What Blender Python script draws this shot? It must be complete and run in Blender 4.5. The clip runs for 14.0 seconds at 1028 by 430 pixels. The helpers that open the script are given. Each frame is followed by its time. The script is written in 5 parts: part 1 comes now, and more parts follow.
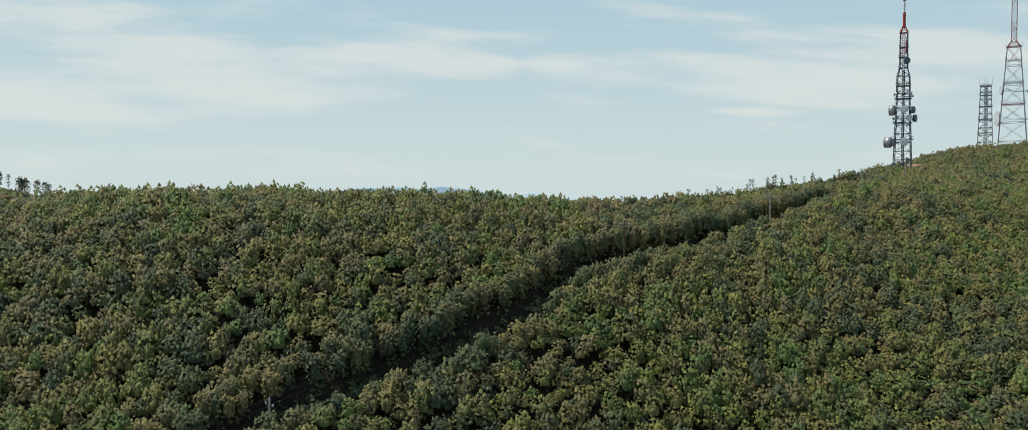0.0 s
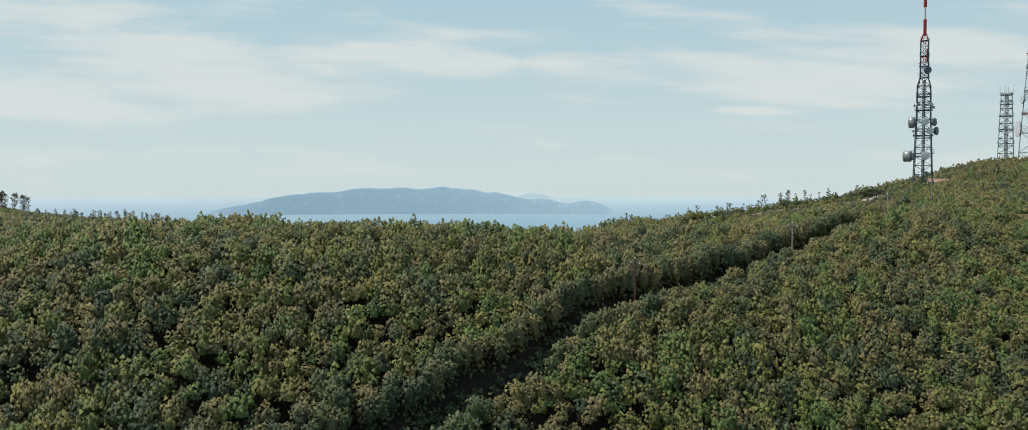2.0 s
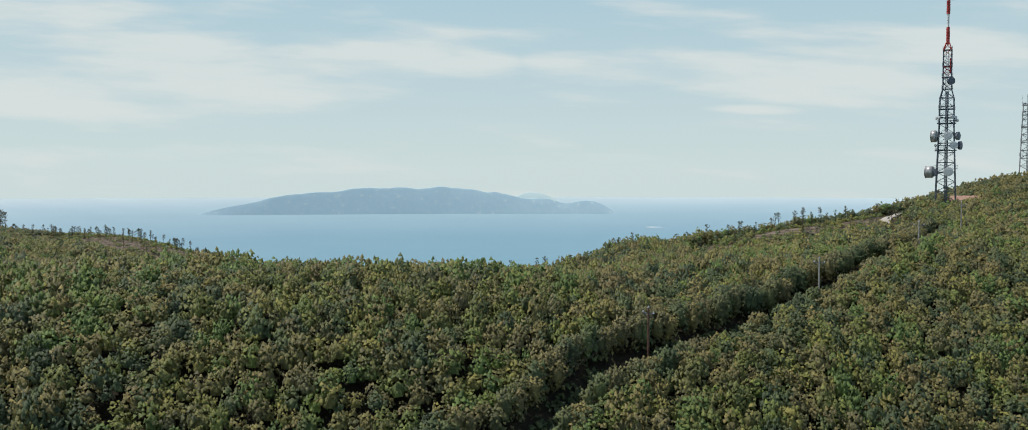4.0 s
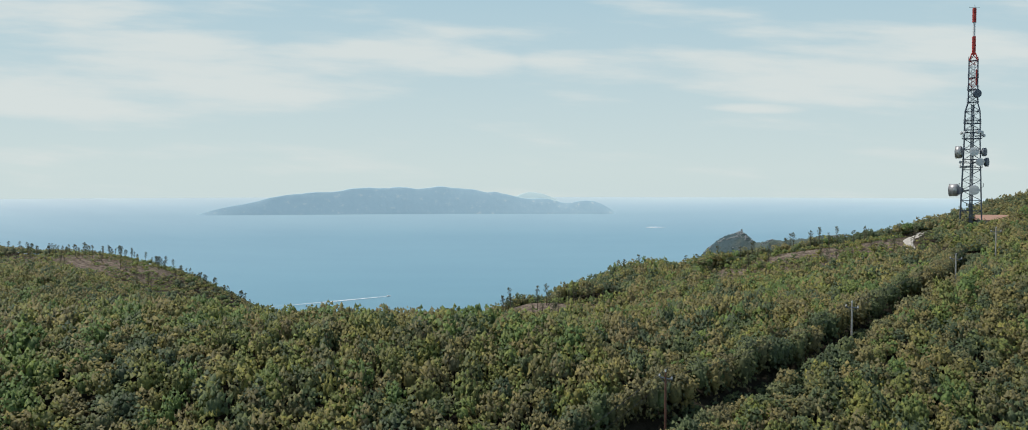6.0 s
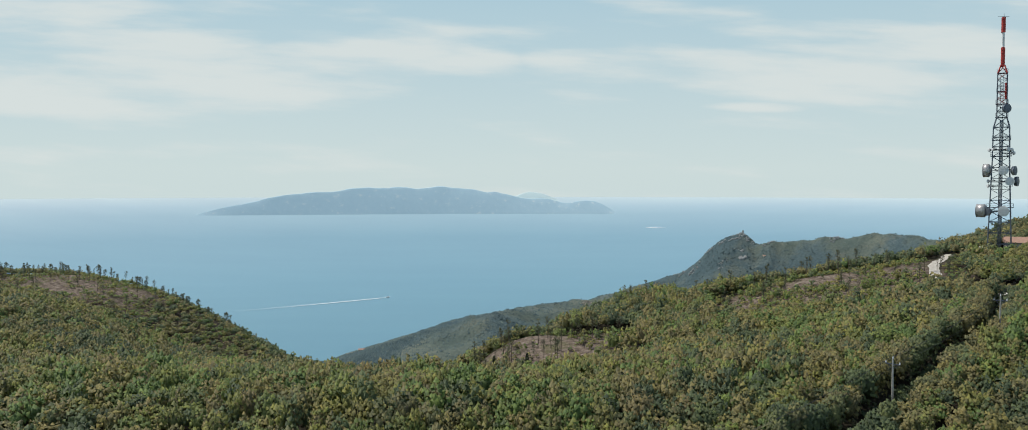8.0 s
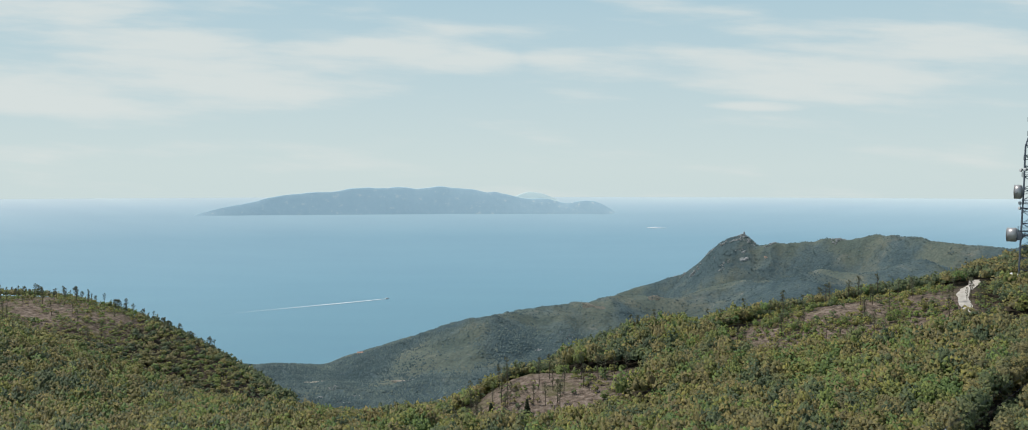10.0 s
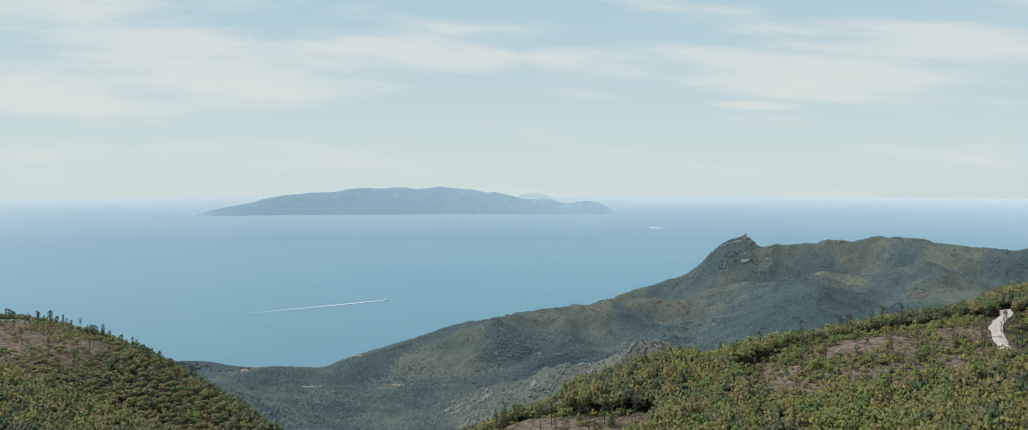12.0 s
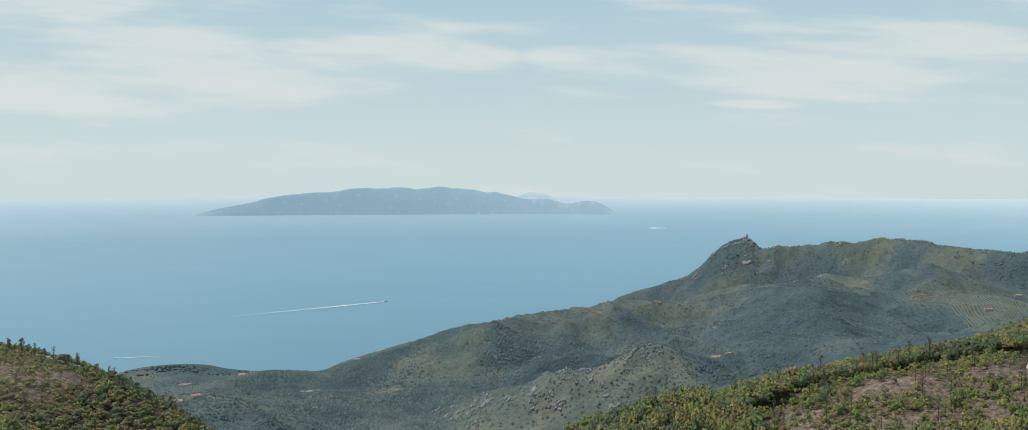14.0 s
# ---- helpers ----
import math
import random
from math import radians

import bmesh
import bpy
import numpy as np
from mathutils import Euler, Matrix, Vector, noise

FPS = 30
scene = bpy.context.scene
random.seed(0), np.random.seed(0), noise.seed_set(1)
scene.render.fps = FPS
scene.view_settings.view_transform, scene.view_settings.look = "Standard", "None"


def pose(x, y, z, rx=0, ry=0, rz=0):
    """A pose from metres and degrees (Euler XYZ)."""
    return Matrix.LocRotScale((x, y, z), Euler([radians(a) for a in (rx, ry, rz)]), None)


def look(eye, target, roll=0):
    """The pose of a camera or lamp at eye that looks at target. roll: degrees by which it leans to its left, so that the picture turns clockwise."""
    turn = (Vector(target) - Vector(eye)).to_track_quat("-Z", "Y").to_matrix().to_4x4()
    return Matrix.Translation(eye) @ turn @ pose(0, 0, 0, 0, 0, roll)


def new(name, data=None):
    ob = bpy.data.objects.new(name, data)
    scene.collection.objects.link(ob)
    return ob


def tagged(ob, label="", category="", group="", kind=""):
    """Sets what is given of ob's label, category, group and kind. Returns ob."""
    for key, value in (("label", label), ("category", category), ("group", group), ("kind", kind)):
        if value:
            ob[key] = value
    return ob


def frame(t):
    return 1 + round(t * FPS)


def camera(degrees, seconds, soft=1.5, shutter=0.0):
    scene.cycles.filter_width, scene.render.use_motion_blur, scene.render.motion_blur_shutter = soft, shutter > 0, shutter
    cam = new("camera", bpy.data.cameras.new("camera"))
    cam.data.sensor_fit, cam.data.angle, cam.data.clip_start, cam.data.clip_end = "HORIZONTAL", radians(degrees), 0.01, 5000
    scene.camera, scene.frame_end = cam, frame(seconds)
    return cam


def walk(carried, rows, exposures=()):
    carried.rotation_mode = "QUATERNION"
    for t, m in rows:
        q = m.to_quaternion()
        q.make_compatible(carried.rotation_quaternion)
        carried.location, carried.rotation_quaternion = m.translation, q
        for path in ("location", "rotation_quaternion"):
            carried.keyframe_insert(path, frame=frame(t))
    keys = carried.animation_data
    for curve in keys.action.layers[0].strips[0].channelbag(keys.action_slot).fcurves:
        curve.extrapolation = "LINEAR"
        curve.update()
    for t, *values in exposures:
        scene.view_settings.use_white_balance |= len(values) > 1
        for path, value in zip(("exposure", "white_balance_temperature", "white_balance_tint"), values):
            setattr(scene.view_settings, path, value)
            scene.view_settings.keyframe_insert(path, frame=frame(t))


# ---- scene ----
cam = camera(62.5, 14.0, soft=0.85)


def glide(t):
    """The flight: a steady climb straight ahead."""
    return (t, pose(-0.68 + 0.142 * t - 0.0014 * t * t, -0.80 + 7.45 * t - 0.0062 * t * t, 344.13 + 2.763 * t + 0.00777 * t * t,
                    90 - 1.706 - 0.03634 * t, 0.0, 0.0))


walk(cam, [glide(t) for t in (0, 2, 4, 6, 8, 10, 12, 14)])

# ---- world and sun ----
SUN_FROM = Vector((-0.56, 0.26, 1.05)).normalized()
world = bpy.data.worlds.new("sky")
scene.world = world
world.use_nodes = True
wt = world.node_tree
wt.nodes.clear()


def wn(kind, **sets):
    n = wt.nodes.new(kind)
    for k, v in sets.items():
        setattr(n, k, v)
    return n


def wmath(op, a, b=None, clamp=False):
    n = wn("ShaderNodeMath", operation=op, use_clamp=clamp)
    for i, v in enumerate((a, b)):
        if v is None:
            continue
        if isinstance(v, (int, float)):
            n.inputs[i].default_value = v
        else:
            wt.links.new(v, n.inputs[i])
    return n.outputs[0]


def wmix(fac, a, b):
    n = wn("ShaderNodeMix", data_type="RGBA")
    for i, v in ((0, fac), (6, a), (7, b)):
        if isinstance(v, (int, float)):
            n.inputs[i].default_value = v
        elif isinstance(v, tuple):
            n.inputs[i].default_value = (*v, 1)
        else:
            wt.links.new(v, n.inputs[i])
    return n.outputs[2]


sky = wn("ShaderNodeTexSky", sky_type="NISHITA", sun_disc=False, sun_elevation=math.asin(SUN_FROM.z),
         sun_rotation=math.atan2(SUN_FROM.x, SUN_FROM.y) % (2 * math.pi), altitude=350, air_density=1.0, dust_density=1.6, ozone_density=1.2)
coord = wn("ShaderNodeTexCoord")
sep = wn("ShaderNodeSeparateXYZ")
wt.links.new(coord.outputs["Generated"], sep.inputs[0])
flat_y = wmath("MAXIMUM", wmath("ABSOLUTE", sep.outputs[1]), 0.25)
u_dir = wmath("DIVIDE", sep.outputs[0], flat_y)
v_dir = wmath("DIVIDE", sep.outputs[2], flat_y)
uv = wn("ShaderNodeCombineXYZ")
wt.links.new(wmath("MULTIPLY", u_dir, 4.2), uv.inputs[0])
wt.links.new(wmath("ADD", wmath("MULTIPLY", v_dir, 26.0), wmath("MULTIPLY", u_dir, 1.3)), uv.inputs[1])
cloud_noise = wn("ShaderNodeTexNoise")
cloud_noise.inputs["Scale"].default_value = 1.0
cloud_noise.inputs["Detail"].default_value = 9
cloud_noise.inputs["Roughness"].default_value = 0.52
wt.links.new(uv.outputs[0], cloud_noise.inputs["Vector"])


def cloud_bank(u0, v0, half_u, half_v, lean):
    """A soft lens of thin cloud about a direction."""
    du = wmath("DIVIDE", wmath("SUBTRACT", u_dir, u0), half_u)
    dv = wmath("DIVIDE", wmath("SUBTRACT", wmath("SUBTRACT", v_dir, v0), wmath("MULTIPLY", wmath("SUBTRACT", u_dir, u0), lean)), half_v)
    return wmath("SUBTRACT", 1.0, wmath("ADD", wmath("MULTIPLY", du, du), wmath("MULTIPLY", dv, dv)))


banks = cloud_bank(-0.150, 0.155, 0.150, 0.033, 0.015)
for bank in ((-0.46, 0.118, 0.27, 0.040, 0.015), (-0.045, 0.154, 0.055, 0.022, -0.10), (0.10, 0.143, 0.10, 0.017, -0.10), (0.30, 0.131, 0.26, 0.024, -0.055), (0.48, 0.118, 0.18, 0.024, -0.05),
             (0.46, 0.167, 0.19, 0.020, -0.045), (-0.43, 0.171, 0.15, 0.013, 0.0), (0.55, 0.098, 0.10, 0.009, -0.06), (-0.55, 0.205, 0.24, 0.022, 0.0), (0.28, 0.092, 0.05, 0.005, -0.03)):
    banks = wmath("MAXIMUM", banks, cloud_bank(*bank))
thick = wmath("ADD", wmath("MULTIPLY", wmath("MAXIMUM", banks, -0.9), 0.55), wmath("MULTIPLY", wmath("SUBTRACT", cloud_noise.outputs[0], 0.46), 4.6))
edge = wn("ShaderNodeMapRange", interpolation_type="SMOOTHSTEP")
wt.links.new(thick, edge.inputs[0])
edge.inputs[1].default_value, edge.inputs[2].default_value = -0.35, 1.0
cover = edge.outputs[0]
# pale summer haze thickest at the horizon
height = wn("ShaderNodeMapRange", interpolation_type="SMOOTHSTEP")
wt.links.new(sep.outputs[2], height.inputs[0])
height.inputs[1].default_value, height.inputs[2].default_value = 0.2, 0.55
height.inputs[3].default_value, height.inputs[4].default_value = 0.97, 0.2
low = wn("ShaderNodeMapRange")
wt.links.new(sep.outputs[2], low.inputs[0])
low.inputs[1].default_value, low.inputs[2].default_value = 0.02, 0.22
veil = wmix(low.outputs[0], (6.05, 7.12, 7.12), (4.2, 5.95, 6.8))
hazy = wmix(height.outputs[0], sky.outputs[0], veil)
clouded = wmix(wmath("MULTIPLY", cover, 0.82), hazy, (7.0, 7.5, 7.35))
background = wn("ShaderNodeBackground")
background.inputs[1].default_value = 0.1
wt.links.new(clouded, background.inputs[0])
wt.links.new(background.outputs[0], wn("ShaderNodeOutputWorld").inputs[0])

sun_data = bpy.data.lights.new("sun", "SUN")
sun_data.energy, sun_data.angle, sun_data.color = 3.4, radians(0.55), (1.0, 0.95, 0.87)
sun = new("sun", sun_data)
sun.matrix_world = look(SUN_FROM * 600, (0, 0, 0))


# ---- materials ----
def material(name):
    m = bpy.data.materials.new(name)
    m.use_nodes = True
    return m, m.node_tree.nodes, m.node_tree.links, m.node_tree.nodes["Principled BSDF"]


def ramp(nodes, stops):
    r = nodes.new("ShaderNodeValToRGB")
    e = r.color_ramp.elements
    while len(e) < len(stops):
        e.new(0.5)
    for el, (p, c) in zip(e, stops):
        el.position, el.color = p, (*c, 1)
    return r


def noise_node(nodes, links, scale, detail=4, rough=0.55, source="Object", stretch=None):
    tc = nodes.new("ShaderNodeTexCoord")
    n = nodes.new("ShaderNodeTexNoise")
    n.inputs["Scale"].default_value, n.inputs["Detail"].default_value, n.inputs["Roughness"].default_value = scale, detail, rough
    out = tc.outputs[source]
    if stretch:
        mp = nodes.new("ShaderNodeMapping")
        mp.inputs["Scale"].default_value = stretch
        links.new(out, mp.inputs[0])
        out = mp.outputs[0]
    links.new(out, n.inputs["Vector"])
    return n


def mixc(nodes, links, fac, a, b, mode="MIX"):
    n = nodes.new("ShaderNodeMix")
    n.data_type, n.blend_type = "RGBA", mode
    for i, v in ((0, fac), (6, a), (7, b)):
        if isinstance(v, (int, float)):
            n.inputs[i].default_value = v
        elif isinstance(v, tuple):
            n.inputs[i].default_value = (*v, 1)
        else:
            links.new(v, n.inputs[i])
    return n.outputs[2]


def bump(nodes, links, bsdf, height_out, strength, distance):
    b = nodes.new("ShaderNodeBump")
    b.inputs["Strength"].default_value, b.inputs["Distance"].default_value = strength, distance
    links.new(height_out, b.inputs["Height"])
    links.new(b.outputs[0], bsdf.inputs["Normal"])


def surface(name, stops, scale, rough=0.8, metal=0.0, spec=0.3, bump_strength=0.0, bump_distance=0.02, detail=5, stretch=None):
    """A plain procedural surface: noise through a colour ramp, with relief of the same noise."""
    m, nodes, links, bsdf = material(name)
    n = noise_node(nodes, links, scale, detail, stretch=stretch)
    r = ramp(nodes, stops)
    links.new(n.outputs[0], r.inputs[0])
    links.new(r.outputs[0], bsdf.inputs["Base Color"])
    bsdf.inputs["Roughness"].default_value, bsdf.inputs["Metallic"].default_value = rough, metal
    bsdf.inputs["Specular IOR Level"].default_value = spec
    if bump_strength:
        bump(nodes, links, bsdf, n.outputs[0], bump_strength, bump_distance)
    return m


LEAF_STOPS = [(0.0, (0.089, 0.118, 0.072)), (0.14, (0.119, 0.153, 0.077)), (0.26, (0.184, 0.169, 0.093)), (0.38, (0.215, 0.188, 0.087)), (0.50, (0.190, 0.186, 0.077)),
              (0.59, (0.142, 0.186, 0.066)), (0.68, (0.213, 0.208, 0.072)), (0.77, (0.208, 0.174, 0.093)), (0.86, (0.144, 0.201, 0.063)), (0.94, (0.222, 0.218, 0.072)), (1.0, (0.128, 0.190, 0.070))]


def foliage(name, per_object):
    """Leaves whose hue differs from plant to plant, with sunlit new tips."""
    m, nodes, links, bsdf = material(name)
    if per_object:
        info = nodes.new("ShaderNodeObjectInfo")
        tint = info.outputs["Random"]
    else:
        at = nodes.new("ShaderNodeAttribute")
        at.attribute_name = "tint"
        tint = at.outputs["Fac"]
    r = ramp(nodes, LEAF_STOPS)
    links.new(tint, r.inputs[0])
    isl = nodes.new("ShaderNodeNewGeometry")
    v = ramp(nodes, [(0.0, (0.60, 0.63, 0.62)), (0.5, (0.98, 0.99, 0.98)), (1.0, (1.42, 1.36, 1.10))])
    links.new(isl.outputs["Random Per Island"], v.inputs[0])
    c = mixc(nodes, links, 1.0, r.outputs[0], v.outputs[0], "MULTIPLY")
    n = noise_node(nodes, links, 4.2, 4, 0.7)
    w = ramp(nodes, [(0.33, (0.55, 0.58, 0.57)), (0.46, (0.92, 0.94, 0.92)), (0.60, (1.20, 1.17, 1.03)), (0.74, (1.34, 1.28, 1.06))])
    links.new(n.outputs[0], w.inputs[0])
    c = mixc(nodes, links, 1.0, c, w.outputs[0], "MULTIPLY")
    links.new(c, bsdf.inputs["Base Color"])
    bsdf.inputs["Roughness"].default_value = 0.6
    bsdf.inputs["Specular IOR Level"].default_value = 0.2
    bump(nodes, links, bsdf, n.outputs[0], 0.4, 0.1)
    # light shines through the leaves
    thin = nodes.new("ShaderNodeBsdfTranslucent")
    links.new(c, thin.inputs["Color"])
    both = nodes.new("ShaderNodeMixShader")
    both.inputs[0].default_value = 0.26
    links.new(bsdf.outputs[0], both.inputs[1])
    links.new(thin.outputs[0], both.inputs[2])
    links.new(both.outputs[0], nodes["Material Output"].inputs["Surface"])
    return m


LEAVES = foliage("macchia_leaves", False)
LEAVES_SINGLE = foliage("shrub_leaves", True)
PINE = surface("pine_needles", [(0.3, (0.030, 0.045, 0.022)), (0.7, (0.070, 0.085, 0.040))], 1.5, 0.7, bump_strength=0.5, bump_distance=0.2)
BARK = surface("bark", [(0.3, (0.060, 0.045, 0.035)), (0.7, (0.150, 0.120, 0.095))], 3.0, 0.9, bump_strength=0.5, stretch=(4, 4, 0.7))
STEEL = surface("galvanised_steel", [(0.3, (0.085, 0.10, 0.125)), (0.7, (0.15, 0.17, 0.20))], 1.2, 0.5, 0.5)
STEEL_PALE = surface("pale_steel", [(0.3, (0.20, 0.20, 0.21)), (0.7, (0.32, 0.315, 0.31))], 1.2, 0.5, 0.2)
RED = surface("red_mast_paint", [(0.3, (0.36, 0.035, 0.03)), (0.7, (0.50, 0.06, 0.045))], 1.5, 0.55)
RED_FADED = surface("faded_red_paint", [(0.3, (0.30, 0.10, 0.09)), (0.7, (0.42, 0.17, 0.15))], 1.5, 0.6)
WHITE = surface("white_mast_paint", [(0.3, (0.62, 0.62, 0.61)), (0.7, (0.76, 0.76, 0.75))], 1.5, 0.5)
RADOME = surface("dish_cover", [(0.3, (0.55, 0.56, 0.57)), (0.7, (0.68, 0.69, 0.69))], 1.0, 0.5)
DRUM = surface("dish_drum_metal", [(0.3, (0.32, 0.32, 0.33)), (0.7, (0.46, 0.45, 0.44))], 0.9, 0.4, 0.4)
CONCRETE = surface("pole_concrete", [(0.3, (0.30, 0.28, 0.26)), (0.7, (0.44, 0.42, 0.39))], 2.5, 0.85, bump_strength=0.2)
WIRE = surface("cable", [(0.3, (0.03, 0.03, 0.032)), (0.7, (0.055, 0.055, 0.058))], 2.0, 0.6)
GRAVEL = surface("white_gravel", [(0.3, (0.34, 0.31, 0.27)), (0.55, (0.47, 0.44, 0.39)), (0.75, (0.60, 0.57, 0.52))], 0.9, 0.95, bump_strength=0.4, bump_distance=0.05, detail=8)
TERRACOTTA = surface("roof_tiles", [(0.3, (0.34, 0.20, 0.15)), (0.7, (0.44, 0.28, 0.21))], 2.0, 0.85, bump_strength=0.3)
PLASTER = surface("house_plaster", [(0.3, (0.50, 0.46, 0.40)), (0.7, (0.64, 0.60, 0.53))], 1.0, 0.9)
STONE = surface("tower_stone", [(0.3, (0.27, 0.28, 0.28)), (0.7, (0.40, 0.40, 0.39))], 0.8, 0.9, bump_strength=0.4)
GLASS_DARK = surface("window_glass", [(0.3, (0.03, 0.035, 0.04)), (0.7, (0.06, 0.065, 0.07))], 0.5, 0.15, spec=0.6)
HULL = surface("boat_hull", [(0.3, (0.70, 0.71, 0.72)), (0.7, (0.80, 0.80, 0.80))], 0.5, 0.4)


def ground_material():
    """Leaf litter and pale dry soil near by, scrub-covered slopes with rock farther off."""
    m, nodes, links, bsdf = material("hill_ground")
    # dry soil
    fine = noise_node(nodes, links, 0.8, 9, 0.74)
    soil = ramp(nodes, [(0.36, (0.055, 0.043, 0.033)), (0.50, (0.160, 0.124, 0.097)), (0.64, (0.290, 0.238, 0.195))])
    links.new(fine.outputs[0], soil.inputs[0])
    patch = noise_node(nodes, links, 0.16, 5, 0.6)
    grassy = ramp(nodes, [(0.52, (0, 0, 0)), (0.68, (1, 1, 1))])
    links.new(patch.outputs[0], grassy.inputs[0])
    near = mixc(nodes, links, grassy.outputs[0], soil.outputs[0], (0.105, 0.105, 0.045))
    # leaf litter, its colour deepened to stand for shade under the wood
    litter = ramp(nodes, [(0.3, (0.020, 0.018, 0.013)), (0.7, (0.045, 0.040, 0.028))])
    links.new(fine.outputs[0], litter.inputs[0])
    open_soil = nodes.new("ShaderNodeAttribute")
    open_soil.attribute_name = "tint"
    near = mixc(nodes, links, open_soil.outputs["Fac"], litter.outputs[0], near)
    # scrub-covered far slopes, the blue haze of distance painted into their colours
    tc = nodes.new("ShaderNodeTexCoord")
    cells = nodes.new("ShaderNodeTexVoronoi")
    cells.inputs["Scale"].default_value = 0.17
    links.new(tc.outputs["Object"], cells.inputs["Vector"])
    broad = noise_node(nodes, links, 0.010, 8, 0.66)
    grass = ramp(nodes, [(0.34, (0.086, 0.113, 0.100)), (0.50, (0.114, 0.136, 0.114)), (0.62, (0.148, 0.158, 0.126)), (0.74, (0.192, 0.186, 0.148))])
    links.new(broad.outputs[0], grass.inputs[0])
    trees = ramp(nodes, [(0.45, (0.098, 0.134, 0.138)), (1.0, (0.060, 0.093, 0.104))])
    links.new(open_soil.outputs["Fac"], trees.inputs[0])
    mottle = noise_node(nodes, links, 0.045, 7, 0.7)
    uneven = nodes.new("ShaderNodeMath")
    uneven.operation = "ADD"
    links.new(open_soil.outputs["Fac"], uneven.inputs[0])
    links.new(mottle.outputs[0], uneven.inputs[1])
    wooded = ramp(nodes, [(0.42, (0, 0, 0)), (0.60, (1, 1, 1))])
    halved = nodes.new("ShaderNodeMath")
    halved.operation = "MULTIPLY"
    halved.inputs[1].default_value = 0.5
    links.new(uneven.outputs[0], halved.inputs[0])
    links.new(halved.outputs[0], wooded.inputs[0])
    scrub = mixc(nodes, links, wooded.outputs[0], grass.outputs[0], trees.outputs[0])
    # shade between treetops painted in: cell middles lighter, the gaps darker
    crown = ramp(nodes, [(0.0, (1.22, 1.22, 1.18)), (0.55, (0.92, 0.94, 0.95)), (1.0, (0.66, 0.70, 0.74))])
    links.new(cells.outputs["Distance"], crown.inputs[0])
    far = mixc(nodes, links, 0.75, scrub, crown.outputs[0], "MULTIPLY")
    rock = noise_node(nodes, links, 0.02, 9, 0.7)
    rocky = ramp(nodes, [(0.62, (0, 0, 0)), (0.72, (1, 1, 1))])
    links.new(rock.outputs[0], rocky.inputs[0])
    far = mixc(nodes, links, rocky.outputs[0], far, (0.20, 0.205, 0.185))
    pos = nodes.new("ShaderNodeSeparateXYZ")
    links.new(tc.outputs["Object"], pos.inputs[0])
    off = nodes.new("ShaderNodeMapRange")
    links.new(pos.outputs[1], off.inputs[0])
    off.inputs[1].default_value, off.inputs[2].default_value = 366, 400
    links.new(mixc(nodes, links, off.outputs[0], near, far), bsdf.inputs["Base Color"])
    bsdf.inputs["Roughness"].default_value, bsdf.inputs["Specular IOR Level"].default_value = 0.95, 0.1
    tall = nodes.new("ShaderNodeMath")
    tall.operation = "SUBTRACT"
    links.new(fine.outputs[0], tall.inputs[0])
    links.new(cells.outputs["Distance"], tall.inputs[1])
    bump(nodes, links, bsdf, tall.outputs[0], 0.5, 1.2)
    return m


def sea_material():
    m, nodes, links, bsdf = material("sea_water")
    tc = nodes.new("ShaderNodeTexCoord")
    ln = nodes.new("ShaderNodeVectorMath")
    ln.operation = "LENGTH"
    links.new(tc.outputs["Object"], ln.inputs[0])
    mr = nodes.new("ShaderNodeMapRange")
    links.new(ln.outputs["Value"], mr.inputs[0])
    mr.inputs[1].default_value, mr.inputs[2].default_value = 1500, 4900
    # haze painted into the base colour: the water pales with distance
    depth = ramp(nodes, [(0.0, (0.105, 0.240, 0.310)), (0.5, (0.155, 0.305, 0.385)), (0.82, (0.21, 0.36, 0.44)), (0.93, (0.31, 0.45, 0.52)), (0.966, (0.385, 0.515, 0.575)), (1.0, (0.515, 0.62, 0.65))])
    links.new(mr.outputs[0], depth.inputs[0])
    n = noise_node(nodes, links, 0.0016, 6, 0.6, stretch=(1, 3.5, 1))
    streak = ramp(nodes, [(0.3, (0.965, 0.97, 0.98)), (0.7, (1.035, 1.03, 1.02))])
    links.new(n.outputs[0], streak.inputs[0])
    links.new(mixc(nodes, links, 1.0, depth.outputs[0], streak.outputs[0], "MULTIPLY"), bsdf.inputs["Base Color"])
    bsdf.inputs["Roughness"].default_value, bsdf.inputs["Specular IOR Level"].default_value = 0.45, 0.35
    w = noise_node(nodes, links, 0.08, 5, 0.6)
    bump(nodes, links, bsdf, w.outputs[0], 0.12, 2.0)
    return m


def tinted(name, stops, scale):
    """Far plants: hue by plant, mottled."""
    m, nodes, links, bsdf = material(name)
    at = nodes.new("ShaderNodeAttribute")
    at.attribute_name = "tint"
    r = ramp(nodes, stops)
    links.new(at.outputs["Fac"], r.inputs[0])
    n = noise_node(nodes, links, scale, 5, 0.6)
    w = ramp(nodes, [(0.3, (0.7, 0.72, 0.74)), (0.7, (1.25, 1.22, 1.18))])
    links.new(n.outputs[0], w.inputs[0])
    links.new(mixc(nodes, links, 1.0, r.outputs[0], w.outputs[0], "MULTIPLY"), bsdf.inputs["Base Color"])
    bsdf.inputs["Roughness"].default_value, bsdf.inputs["Specular IOR Level"].default_value = 0.9, 0.1
    return m


